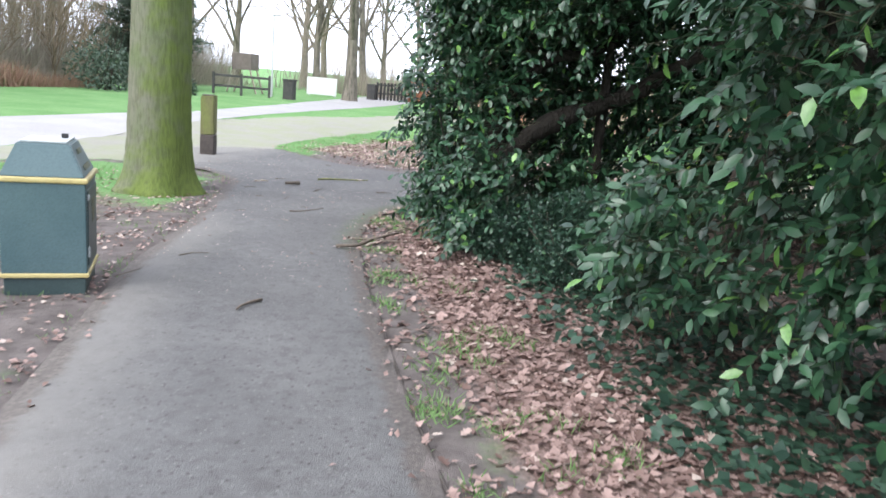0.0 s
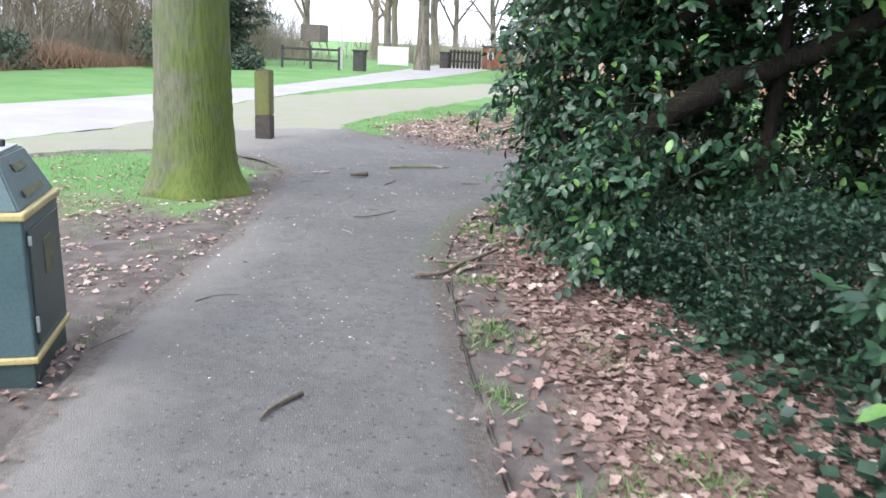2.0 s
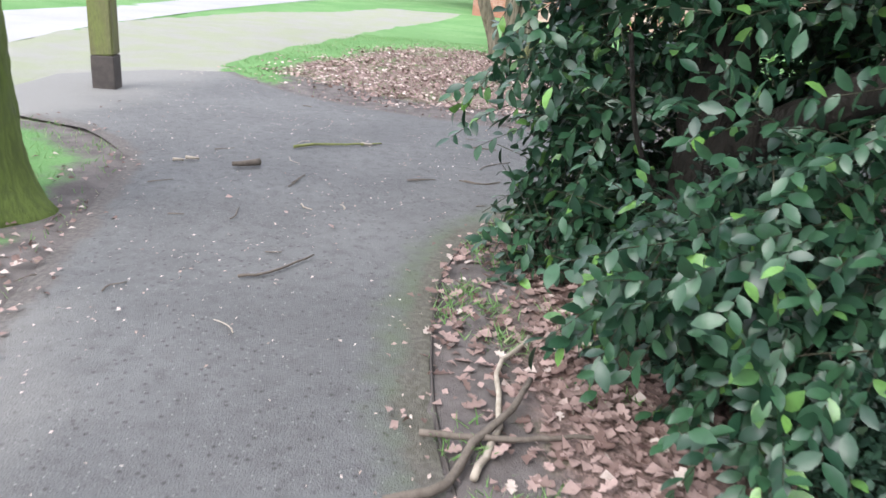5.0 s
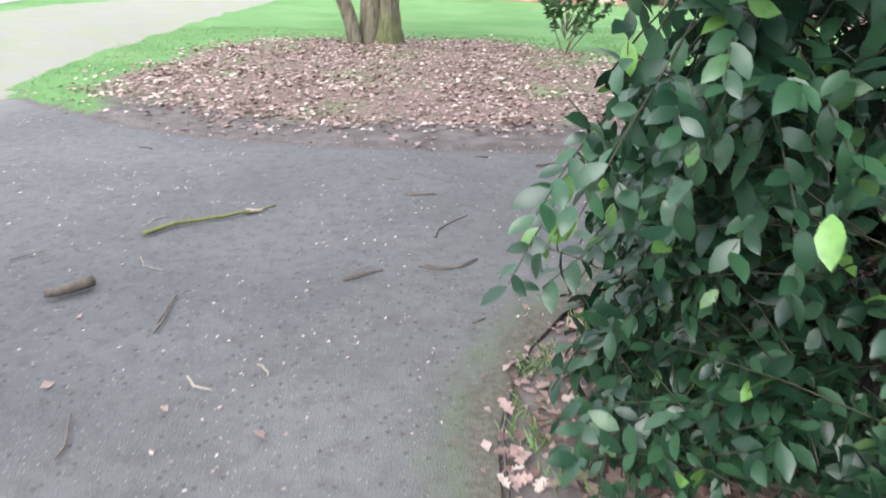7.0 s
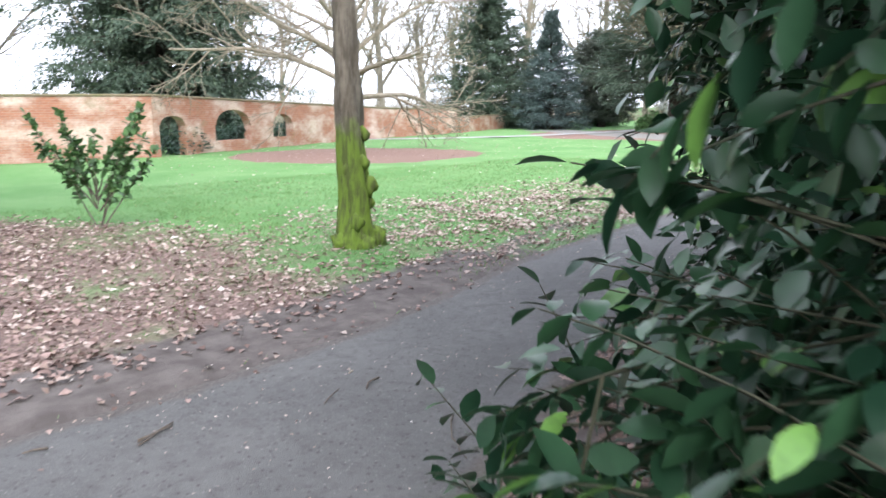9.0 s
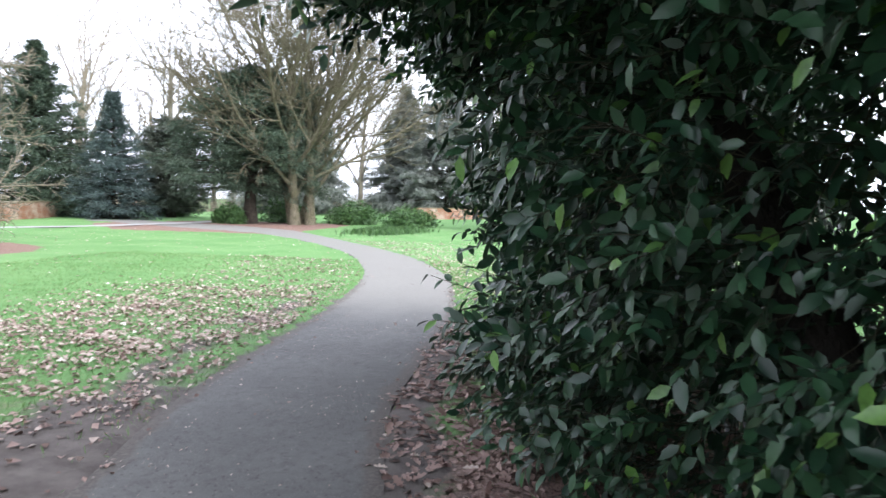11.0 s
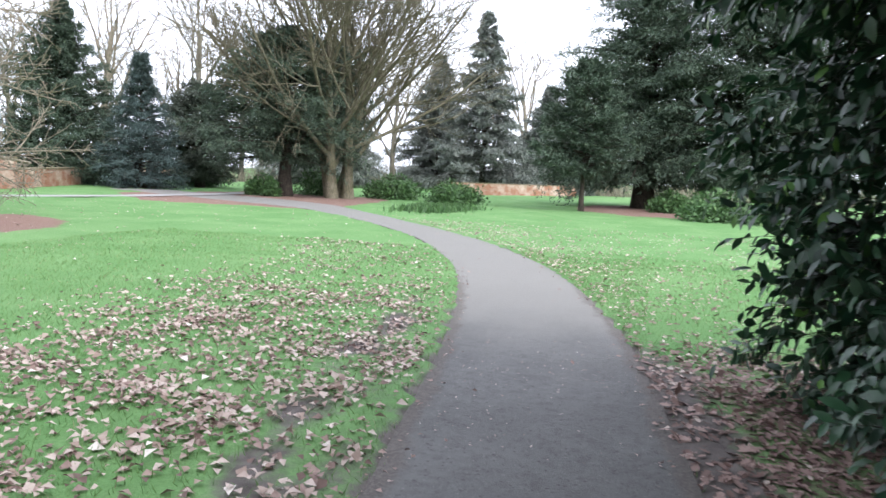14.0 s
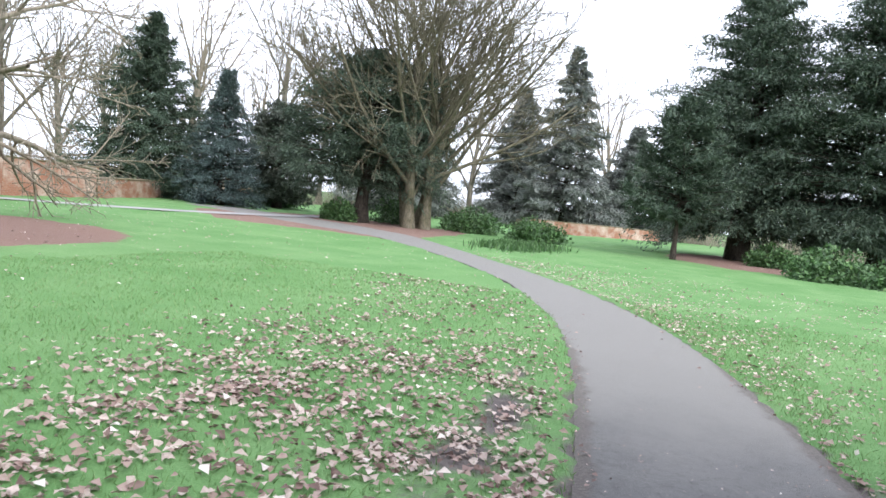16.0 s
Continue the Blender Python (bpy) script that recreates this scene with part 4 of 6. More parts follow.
laurel("laurel_bush", [(3.3, -1.0), (2.5, 2.2), (1.8, 4.3), (1.2, 5.7)], "laurel bush with glossy dark leaves hanging over leaf litter", (0.42, 0.5), 3.7, 2700, 0.10,
       [([(3.4, 4.6, -0.1), (3.2, 4.9, 1.0), (2.6, 5.4, 1.9), (2.3, 6.2, 2.6), (1.6, 7.0, 3.0)], 0.12), ([(4.2, 3.0, -0.1), (4.1, 3.0, 1.2), (3.8, 3.4, 3.6)], 0.09)], 0.5, 0.0, (MID_V, MID_T), [(0, 4, 4.8, 6.6, 1.0, 2.2)])
laurel("laurel_bush", [(0.55, 7.35), (0.08, 7.85), (-0.52, 8.5), (-0.96, 8.98), (-0.74, 9.3), (0.0, 9.45), (0.9, 9.75)], "laurel bush at the path corner, glossy leaves to the ground", (0.12, 0.1), 3.7, 3900, 0.086,
       [([(0.16, 8.85, -0.1), (0.12, 8.85, 0.7), (0.2, 8.9, 1.5), (0.4, 9.0, 2.6), (0.5, 9.1, 3.6)], 0.16), ([(0.15, 8.85, 0.7), (0.7, 8.3, 1.22), (1.5, 8.5, 1.6), (2.4, 8.4, 2.2), (3.4, 8.2, 2.6)], 0.11),
        ([(0.2, 8.9, 1.4), (0.65, 8.4, 1.88), (1.1, 8.5, 2.0), (1.7, 8.9, 2.5)], 0.07), ([(1.26, 8.6, -0.1), (1.26, 8.55, 1.5), (1.3, 8.5, 3.6)], 0.07), ([(0.1, 8.8, 0.2), (-0.1, 8.4, 0.55), (-0.3, 8.2, 0.9), (-0.4, 8.1, 1.3)], 0.018), ([(0.1, 8.8, 0.3), (0.2, 8.3, 0.6), (0.1, 8.0, 1.1)], 0.014)],
       0.40, 0.0, (FINE_V, FINE_T), [(-0.38, 0.9, 7.7, 9.0, 0.42, 1.4), (0.45, 2.6, 6.2, 8.75, 0.95, 2.15)], 0.20, 0.10)
laurel("laurel_bush", [(0.7, 9.8), (1.5, 10.15), (2.6, 10.75), (3.8, 11.15), (4.9, 11.4)], "dark laurel bush crowding the path edge", (0.1, 0.1), 3.8, 2500, 0.098,
       [([(2.2, 9.9, -0.1), (2.4, 10.2, 1.2), (3.0, 10.7, 2.2), (4.0, 11.3, 2.7), (4.6, 12.0, 3.1)], 0.12), ([(3.0, 10.7, 2.2), (3.9, 10.6, 1.8), (4.8, 10.8, 1.1)], 0.06)], 0.9, 0.45, (MID_V, MID_T))
laurel("laurel_bush", [(4.9, 11.4), (5.8, 11.7), (6.6, 11.92), (7.25, 12.12), (7.65, 11.85), (7.75, 11.0), (7.6, 9.0)], "dense laurel bush where the lawn begins", (0.08, 0.1), 3.7, 1900, 0.12,
       [([(6.2, 10.6, -0.1), (6.3, 10.7, 1.3), (6.0, 11.2, 2.6), (5.6, 11.9, 3.6)], 0.13)], 0.9, 0.3)
laurel("laurel_bough", [(0.9, 10.9), (2.4, 11.7), (4.0, 12.4), (6.0, 12.8), (7.4, 12.6)], "laurel bough arching high over the path", (2.75, 2.7), 3.9, 900, 0.12, [([(3.0, 10.6, 3.0), (3.6, 11.6, 3.15), (4.4, 12.6, 3.2)], 0.06)], 0.0)
# three leaf roofs above the view, added only to block sky light
roof("shade_roof", -0.5, 4.2, 6.0, 12.2, 3.0, 4.6, 15000, "unseen leaf roof added to darken the corner of the path")
roof("shade_roof", 2.9, 7.8, -1.5, 6.5, 3.1, 4.4, 6000, "unseen leaf roof added to darken the leaf litter")
roof("shade_roof", 4.0, 7.8, 6.0, 12.2, 3.1, 4.4, 8000, "unseen leaf roof added to darken the laurels beside the lawn")


def edging():
    """The thin sunk edging board along the path's right side."""
    h = Heap()
    line = [p for p in RIGHT if p[1] < 10.2]
    tube(h, [(x + 0.012 + 0.006 * math.sin(3 * y), y, 0.008 + 0.005 * math.sin(2.3 * y)) for x, y in line], [0.006] * len(line), 5)
    tagged(h.mesh("path_edging", M_POST_WET), "thin weathered edging strip along the asphalt", "edging", kind="structure")


edging()


roof("laurel_canopy", -0.9, 7.6, 9.6, 13.4, 2.95, 3.9, 11000, "leafy laurel canopy reaching out over the path",
     [(-0.6, 9.5), (0.8, 10.1), (3, 11.0), (7.4, 12.0), (7.4, 13.0), (5.6, 13.4), (3.5, 13.0), (1.6, 12.2), (0.1, 11.2), (-0.7, 10.3)])


def low_bush(name, line, tall, n, label):
    """Small-leaved evergreen skirting the laurels."""
    root = empty(name, *line[0])
    b = np.array([*line[0], 0])
    h, w = Heap(), Heap()
    p, inward, s = along_line(smooth_line(line, 0.2), n)
    z = tall * rng.random(n) ** 0.8 * (0.8 + 0.25 * np.sin(3 * s) + 0.1 * np.sin(8 * s))
    inset = 0.05 + 0.5 * (z / tall) ** 2 * rng.random(n) + 0.45 * rng.random(n) ** 1.5 + 0.09 * np.sin(6 * s + 4 * z) + 0.05 * np.sin(15 * s - 9 * z)
    q = np.c_[p + inward * inset[:, None], z + 0.02]
    scatter(h, SMALL_V, SMALL_T, q - b, np.c_[-inward * 0.5, np.full(n, 0.35)] + rng.normal(0, 0.6, q.shape), np.array([0, 0, 1.0]) + rng.normal(0, 0.6, q.shape), 0.040 * rng.uniform(0.6, 1.3, n), 1.2)
    p, inward, s = along_line(line, 40)
    for a, c in zip(p, inward):
        tube(w, limb_points((*(a + c * 0.35 - b[:2]), -0.03), (rng.normal(0, 0.3), rng.normal(0, 0.3), 1), tall * 0.8, 0.1, 0, 4), np.linspace(0.008, 0.003, 4), 3)
    tagged(w.mesh("stemwork", M_STICK, root), kind="stuff")
    h.mesh("foliage", M_IVY, root, "tiny dark blue-green leaves", smooth=False)
    return tagged(root, label, "shrub")


low_bush("box_bush", [(1.35, 5.75), (0.9, 6.25), (0.55, 6.65), (0.22, 7.1), (-0.1, 7.6), (-0.25, 7.95)], 0.80, 26000, "low small-leaved evergreen bush under the laurels")


def ivy_patch():
    n = 7000
    p, inward, s = along_line([(2.9, -0.5), (2.2, 2.0), (1.45, 4.0), (0.8, 5.9), (0.45, 6.7)], n)
    q = p + inward * (-0.1 + 1.9 * rng.random(n) ** 0.8)[:, None] + rng.normal(0, 0.12, (n, 2))
    q = np.c_[q, height_at(q[:, 0], q[:, 1]) + 0.02 + 0.13 * rng.random(n) ** 2]
    h = Heap()
    scatter(h, SMALL_V, SMALL_T, q, rng.normal(0, 1, q.shape) * (1, 1, 0.25), np.array([0, 0, 1.0]) + rng.normal(0, 0.35, q.shape), 0.075 * rng.uniform(0.6, 1.3, n), 1.5)
    tagged(h.mesh("ivy", M_IVY, smooth=False), "dark green ivy covering the ground under laurels", "ground cover", kind="stuff")


ivy_patch()


# ---- fallen leaves, grass, twigs ----
M_DRY_PALE = m_leaf("bleached_dry_leaf", (0.32, 0.23, 0.19), (0.56, 0.46, 0.41), (0.74, 0.68, 0.63), 0.75, 0.3, 0.15)


def scatter_area(n, x0, x1, y0, y1, keep):
    x, y = rng.uniform(x0, x1, n), rng.uniform(y0, y1, n)
    ok = rng.random(n) < keep(x, y)
    return x[ok], y[ok]


def lay_leaves(name, x, y, size, label, shape=(OAK_V, OAK_T), lift=0.012, mat=None):
    h = Heap()
    n = len(x)
    q = np.c_[x, y, np.maximum(height_at(x, y), np.where(inside(ASPHALT, x, y), 0.016, -1)) + lift * rng.random(n) + 0.004]
    scatter(h, *shape, q, rng.normal(0, 1, (n, 3)) * (1, 1, 0.22), np.array([0, 0, 1.0]) + rng.normal(0, 0.28, (n, 3)), size * rng.uniform(0.55, 1.25, n))
    return tagged(h.mesh(name, mat or M_DRY, smooth=False), label, "fallen leaves", kind="stuff")


def right_verge(x, y):
    r = inside(RIGHT + [(50, -20), (2.6, -20)], x, y)
    d = dist_line(RIGHT, x, y)
    return r * (0.12 + 0.25 * ease(y, 7, 8) + (0.88 - 0.25 * ease(y, 7, 8)) * ease(d, 0.1, 0.75)) * (1 - 0.75 * ease(d, 1.6, 2.6)) * (0.55 + 0.45 * patchy(x, y, 1.5))


lay_leaves("leaf_litter", *scatter_area(44000, -1.2, 4.5, -1, 10.2, right_verge), 0.075, "dry brown oak leaves thick under the laurels")
lay_leaves("leaf_litter", *scatter_area(36000, -1.2, 4.5, -1, 10.2, right_verge), 0.055, "small broken brown leaves under the laurels", (SMALL_V * (1.6, 1, 2.5), SMALL_T), 0.02)
lay_leaves("leaf_litter", *scatter_area(34000, -0.8, 10.5, 9.6, 13.2, lambda x, y: right_verge(x, y) * (1 - ease(x, 7.8, 10))), 0.08, "brown leaves between path and laurels")


def far_bed(x, y):
    f = inside(FAR + [(46, 60), (-4.2, 60)], x, y)
    d = dist_line(FAR, x, y)
    core = (0.10 + 0.90 * ease(d, 0.25, 0.8)) * ease(bed_depth(x, y), -0.5, 0.5) * (0.30 + 0.70 * patchy(x, y, 0.9, 2))
    reach = np.clip(4.0 - 0.10 * np.clip(x, 0, 20), 2.5, 5)
    lawn = ease(x, 2.5, 5.5) * ease(d, 0.02, 0.3) * (1 - ease(d, reach * 0.7, reach * 1.45)) * (1 - 0.82 * ease(x, 8.5, 12.5)) * (0.25 + 0.75 * patchy(x, y, 0.9, 2)) * 0.75
    return f * np.maximum(core * (1 - 0.45 * ease(x, 0.8, 3.4)), lawn)


lay_leaves("leaf_litter", *scatter_area(36000, -5, 4.5, 12.8, 21.8, lambda x, y: far_bed(x, y) * (0.3 + 0.7 * patchy(x, y, 2.1, 5))), 0.066, "pinkish brown fallen leaves heaped beside the path", (SMALL_V * (1.5, 1, 2), SMALL_T))
lay_leaves("leaf_litter", *scatter_area(22000, -5, 4.5, 12.8, 21.8, lambda x, y: far_bed(x, y) * patchy(x, y, 2.6, 2)), 0.062, "bleached fallen leaves heaped beside the path", (SMALL_V * (1.5, 1, 2), SMALL_T), 0.03, M_DRY_PALE)
lay_leaves("leaf_litter", *scatter_area(90000, 4.0, 17, 13.6, 23, lambda x, y: far_bed(x, y) * patchy(x, y, 2.3, 1)), 0.07, "bleached leaves scattered over the lawn edge", shape=(SMALL_V * (1.5, 1, 2.5), SMALL_T), lift=0.04, mat=M_DRY_PALE)
lay_leaves("leaf_litter", *scatter_area(60000, 4.0, 17, 13.6, 23, lambda x, y: far_bed(x, y) * patchy(x, y, 1.7, 4)), 0.066, "brown leaves scattered over the lawn edge", (SMALL_V * (1.5, 1, 2.5), SMALL_T), 0.035)
lay_leaves("leaf_litter", *scatter_area(5200, 4, 34, 14, 40, lambda x, y: ~inside(ASPHALT, x, y) * np.where(inside(FAR + [(46, 60), (-4.2, 60)], x, y), 0.35, 0.8) * (1 - ease(x, 20, 34))), 0.062, "few pale leaves strewn on the lawn", (SMALL_V * (1.5, 1, 2), SMALL_T), 0.05, M_DRY_PALE)
lay_leaves("leaf_litter", *scatter_area(1500, 8, 18, 9, 16, lambda x, y: inside(RIGHT + [(50, -20), (2.6, -20)], x, y) * (0.2 + 0.6 * (1 - ease(dist_line(RIGHT, x, y), 0.3, 2)))), 0.085, "scattered leaves on lawn beside the path")
lay_leaves("leaf_litter", *scatter_area(30000, 8, 26, 7, 22, lambda x, y: inside(RIGHT + [(50, -20), (2.6, -20)], x, y) * patchy(x, y, 1.8, 3) * (0.25 + 0.75 * (1 - ease(dist_line(RIGHT, x, y), 0.3, 3)))), 0.06, "bleached leaves thinly strewn over the lawn", (SMALL_V * (1.5, 1, 2.5), SMALL_T), 0.045, M_DRY_PALE)
lay_leaves("leaf_litter", *scatter_area(17000, -6.5, -1, 2, 11, lambda x, y: inside(LEFT + [(0.5, -8)], x, y) * (patchy(x, y, 2, 1) ** 2) * np.exp(-((y - 6.2) / 2.9) ** 4)), 0.046, "few dry leaves on bare soil", (SMALL_V * (1.5, 1, 2), SMALL_T), 0.02)
lay_leaves("leaf_litter", *scatter_area(9000, -6.5, -1, 2, 11, lambda x, y: inside(LEFT + [(0.5, -8)], x, y) * (patchy(x, y, 2.4, 4) ** 3) * np.exp(-((y - 6.4) / 2.8) ** 4)), 0.05, "bleached dry leaves on soil round the tree", (SMALL_V * (1.5, 1, 2), SMALL_T), 0.02, M_DRY_PALE)
lay_leaves("leaf_litter", *scatter_area(1000, -5, 24, 2, 24, lambda x, y: inside(ASPHALT, x, y) * 0.5), 0.05, "stray leaf scraps on the asphalt", (SMALL_V * (1.3, 1, 1.5), SMALL_T), 0.004)


def grass(name, x, y, tall, label, spread=0.5):
    n = len(x)
    h = Heap()
    q = np.c_[x, y, height_at(x, y) - 0.005]
    tv, tf = np.array([[-.5, 0, 0], [.5, 0, 0], [.35, .55, .05], [-.35, .55, .05], [0, 1, .22]]), np.array([[0, 1, 2], [0, 2, 3], [3, 2, 4]])
    up = rng.normal(0, spread, (n, 3))
    up[:, 2] = 1
    scatter(h, tv * (0.10, 1, 1), tf, q, up, rng.normal(0, 1, (n, 3)) * (1, 1, 0.1), tall * rng.uniform(0.5, 1.3, n))
    return tagged(h.mesh(name, M_BLADE, smooth=False), label, "grass", kind="stuff")


def lawn_keep(x, y):
    litter, bare, moss, mulch = masks(x, y)
    off = ~inside(ASPHALT, x, y) & ~inside(ROAD_POLY, x, y)
    return off * np.clip(1 - 0.75 * litter - bare - moss - mulch, 0.02, 1)


grass("grass", *scatter_area(72000, 3, 17, 13, 24, lawn_keep), 0.055, "bright green lawn grass with fallen leaves")
grass("grass", *scatter_area(26000, 8.5, 18, 8, 16, lambda x, y: lawn_keep(x, y) * inside(RIGHT + [(50, -20), (2.6, -20)], x, y)), 0.055, "bright green lawn grass beside the path")
grass("grass", *scatter_area(52000, -6.5, -1, 1, 11, lambda x, y: np.maximum(lawn_keep(x, y), 0.5 * (patchy(x, y, 1.9, 3.3) > 0.7)) * inside(LEFT + [(0.5, -8)], x, y) * (0.25 + 0.75 * patchy(x, y, 1.4, 0.5))), 0.05, "patchy grass round the tree")
grass("grass", *scatter_area(44000, -5, 4, 13.3, 22, lambda x, y: np.maximum(lawn_keep(x, y), 0.35 * (patchy(x, y, 1.1, 4) > 0.62) * (dist_line(FAR, x, y) > 0.7)) * 0.8), 0.05, "patchy lawn grass among fallen leaves")


def tufts():
    cx, cy = scatter_area(900, -1.2, 2.2, 1.0, 10.0, lambda x, y: inside(RIGHT + [(50, -20), (2.6, -20)], x, y) * np.clip(1.1 - dist_line(RIGHT, x, y), 0, 1) * (patchy(x, y, 2.2) > 0.45) * 0.75)
    k = 45
    x = (cx[:, None] + rng.normal(0, 0.06, (len(cx), k))).ravel()
    y = (cy[:, None] + rng.normal(0, 0.06, (len(cx), k))).ravel()
    ok = ~inside(ASPHALT, x, y)
    grass("grass_tufts", x[ok], y[ok], 0.07, "small bright grass tufts along the path edge", 0.8)


tufts()


def rim_tufts():
    """Grass, leaves and scraps that creep over the path's edges."""
    x, y = scatter_area(60000, -5, 17, 1, 19, lambda x, y: (np.minimum(np.minimum(dist_line(LEFT, x, y), dist_line(FAR, x, y)), dist_line(RIGHT, x, y) + 0.06 * (x < 8)) < 0.09) * (patchy(x, y, 3, 1) > 0.35) * np.where((y < 9) | (x > 4), 1.0, 0.25))
    grass("edge_grass", x, y, 0.045, "short grass creeping over the path edges", 0.9)
    x, y = scatter_area(60000, -5, 17, 1, 19, lambda x, y: (np.minimum(np.minimum(dist_line(LEFT, x, y), dist_line(FAR, x, y)), dist_line(RIGHT, x, y)) < 0.16) * patchy(x, y, 2.3, 5) * 0.5)
    lay_leaves("leaf_litter", x, y, 0.04, "leaf scraps gathered along the path edges", (SMALL_V * (1.5, 1, 2), SMALL_T), 0.008)


rim_tufts()


def stick(name, pts, r, mat, label, forks=()):
    root = empty(name, pts[0][0], pts[0][1])
    b = np.array([pts[0][0], pts[0][1], 0])
    for i, (line, rr) in enumerate([(pts, r), *forks]):
        h = Heap()
        p = np.array(smooth_line([(q[0], q[1], q[2] if len(q) > 2 else 0.018 + rr) for q in line], 0.06)) - b
        p[:, :2] += rng.normal(0, 0.004, (len(p), 2))
        tube(h, np.r_[p[:1] - (p[1] - p[0]) * 0.02, p, p[-1:] + (p[-1] - p[-2]) * 0.02], np.r_[0.0005, np.linspace(rr, rr * 0.6, len(p)), 0.0005], 7)
        h.mesh("stem" if i == 0 else "side_twig", mat, root)
    return tagged(root, label, "stick", group="sticks on the path")


stick("stick", [(-0.98, 5.02), (-1.03, 4.9), (-1.05, 4.76)], 0.012, M_STICK, "short brown stick lying on the asphalt")
stick("stick", [(-1.03, 6.83, 0.03), (-0.86, 6.95, 0.035), (-0.80, 7.15, 0.05), (-0.68, 7.35, 0.07), (-0.62, 7.6, 0.06)], 0.018, M_STICK, "forked fallen branch lying over the path edge", [([(-0.98, 7.18, 0.04), (-0.7, 7.2, 0.05), (-0.4, 7.3, 0.04)], 0.013)])
stick("stick", [(-0.78, 7.0), (-0.72, 7.3), (-0.74, 7.7), (-0.62, 8.0)], 0.014, M_STICK_PALE, "pale stripped branch on the leaf litter")
stick("stick", [(-2.63, 10.27), (-2.71, 10.17), (-2.79, 10.12)], 0.028, M_STICK, "short dark log lying on the asphalt")
stick("stick", [(-2.58, 10.88), (-2.46, 11.04), (-2.28, 11.13), (-2.08, 11.26)], 0.014, M_STICK_GREEN, "yellow-green lichened stick on the asphalt", [([(-2.10, 11.24), (-1.96, 11.37)], 0.010)])
stick("stick", [(-2.02, 8.26), (-1.94, 8.30), (-1.86, 8.41), (-1.76, 8.64)], 0.008, M_STICK, "thin bent twig lying on the asphalt")
stick("stick", [(-2.73, 9.01), (-2.64, 9.03)], 0.0042, M_STICK, "thin dry twig lying on the asphalt")
stick("stick", [(-2.37, 9.04), (-2.37, 9.12), (-2.40, 9.26)], 0.0042, M_STICK, "thin dry twig lying on the asphalt")
stick("stick", [(-2.51, 7.92), (-2.51, 8.00), (-2.46, 8.05)], 0.0042, M_STICK, "thin dry twig lying on the asphalt")
stick("stick", [(-3.13, 9.55), (-3.02, 9.67)], 0.0042, M_STICK, "thin dry twig lying on the asphalt")
stick("stick", [(-1.54, 10.30), (-1.36, 10.41)], 0.0042, M_STICK, "thin dry twig lying on the asphalt")
stick("stick", [(-2.27, 9.81), (-2.26, 10.15)], 0.0042, M_STICK, "thin dry twig lying on the asphalt")
stick("stick", [(-3.11, 10.56), (-3.00, 10.67)], 0.0042, M_STICK, "thin dry twig lying on the asphalt")
stick("stick", [(-2.01, 8.61), (-1.93, 8.63)], 0.0042, M_STICK, "thin dry twig lying on the asphalt")
stick("stick", [(-1.17, 11.61), (-0.97, 11.62)], 0.0042, M_STICK, "thin dry twig lying on the asphalt")
stick("stick", [(-1.06, 10.85), (-1.00, 11.03), (-0.83, 11.21)], 0.0042, M_STICK, "thin dry twig lying on the asphalt")
stick("stick", [(-1.18, 10.46), (-1.03, 10.42), (-0.88, 10.55)], 0.0042, M_STICK, "thin dry twig lying on the asphalt")
stick("stick", [(-1.55, 10.31), (-1.46, 10.37), (-1.36, 10.41)], 0.0042, M_STICK, "thin dry twig lying on the asphalt")
stick("stick", [(-1.18, 11.63), (-0.98, 11.63)], 0.0042, M_STICK, "thin dry twig lying on the asphalt")
stick("stick", [(-0.15, 12.36), (0.04, 12.41)], 0.0042, M_STICK, "thin dry twig lying on the asphalt")
stick("stick", [(-2.28, 9.90), (-2.26, 10.13)], 0.0042, M_STICK, "thin dry twig lying on the asphalt")
stick("stick", [(-1.00, 9.85), (-0.94, 9.89)], 0.0042, M_STICK, "thin dry twig lying on the asphalt")
stick("stick", [(-0.15, 12.35), (0.05, 12.45)], 0.0042, M_STICK, "thin dry twig lying on the asphalt")
stick("stick", [(0.71, 12.14), (0.88, 12.25)], 0.0042, M_STICK, "thin dry twig lying on the asphalt")
stick("stick", [(1.09, 11.58), (0.92, 11.39), (0.82, 11.20)], 0.0042, M_STICK, "thin dry twig lying on the asphalt")
stick("stick", [(-0.17, 12.31), (0.04, 12.44)], 0.0042, M_STICK, "thin dry twig lying on the asphalt")
stick("stick", [(-1.14, 10.47), (-0.98, 10.43), (-0.88, 10.54)], 0.0042, M_STICK, "thin dry twig lying on the asphalt")
stick("stick", [(-1.17, 11.64), (-0.98, 11.64)], 0.0042, M_STICK, "thin dry twig lying on the asphalt")
stick("stick", [(2.82, 12.04), (2.86, 11.91), (3.10, 11.78)], 0.0042, M_STICK, "thin dry twig lying on the asphalt")
stick("stick", [(-2.05, 5.88), (-2.00, 6.01), (-1.88, 6.08)], 0.0042, M_STICK, "thin dry twig lying on the asphalt")
stick("stick", [(-2.12, 5.12), (-2.08, 5.38)], 0.0042, M_STICK, "thin dry twig lying on the asphalt")
stick("stick", [(-3.24, 10.12), (-3.16, 10.13)], 0.014, M_STICK_PALE, "pale bark scrap on the asphalt")
stick("stick", [(-3.18, 10.20), (-3.08, 10.21)], 0.014, M_STICK_PALE, "pale bark scrap on the asphalt")
stick("stick", [(-2.11, 11.26), (-2.02, 11.27)], 0.014, M_STICK_PALE, "pale bark scrap on the asphalt")
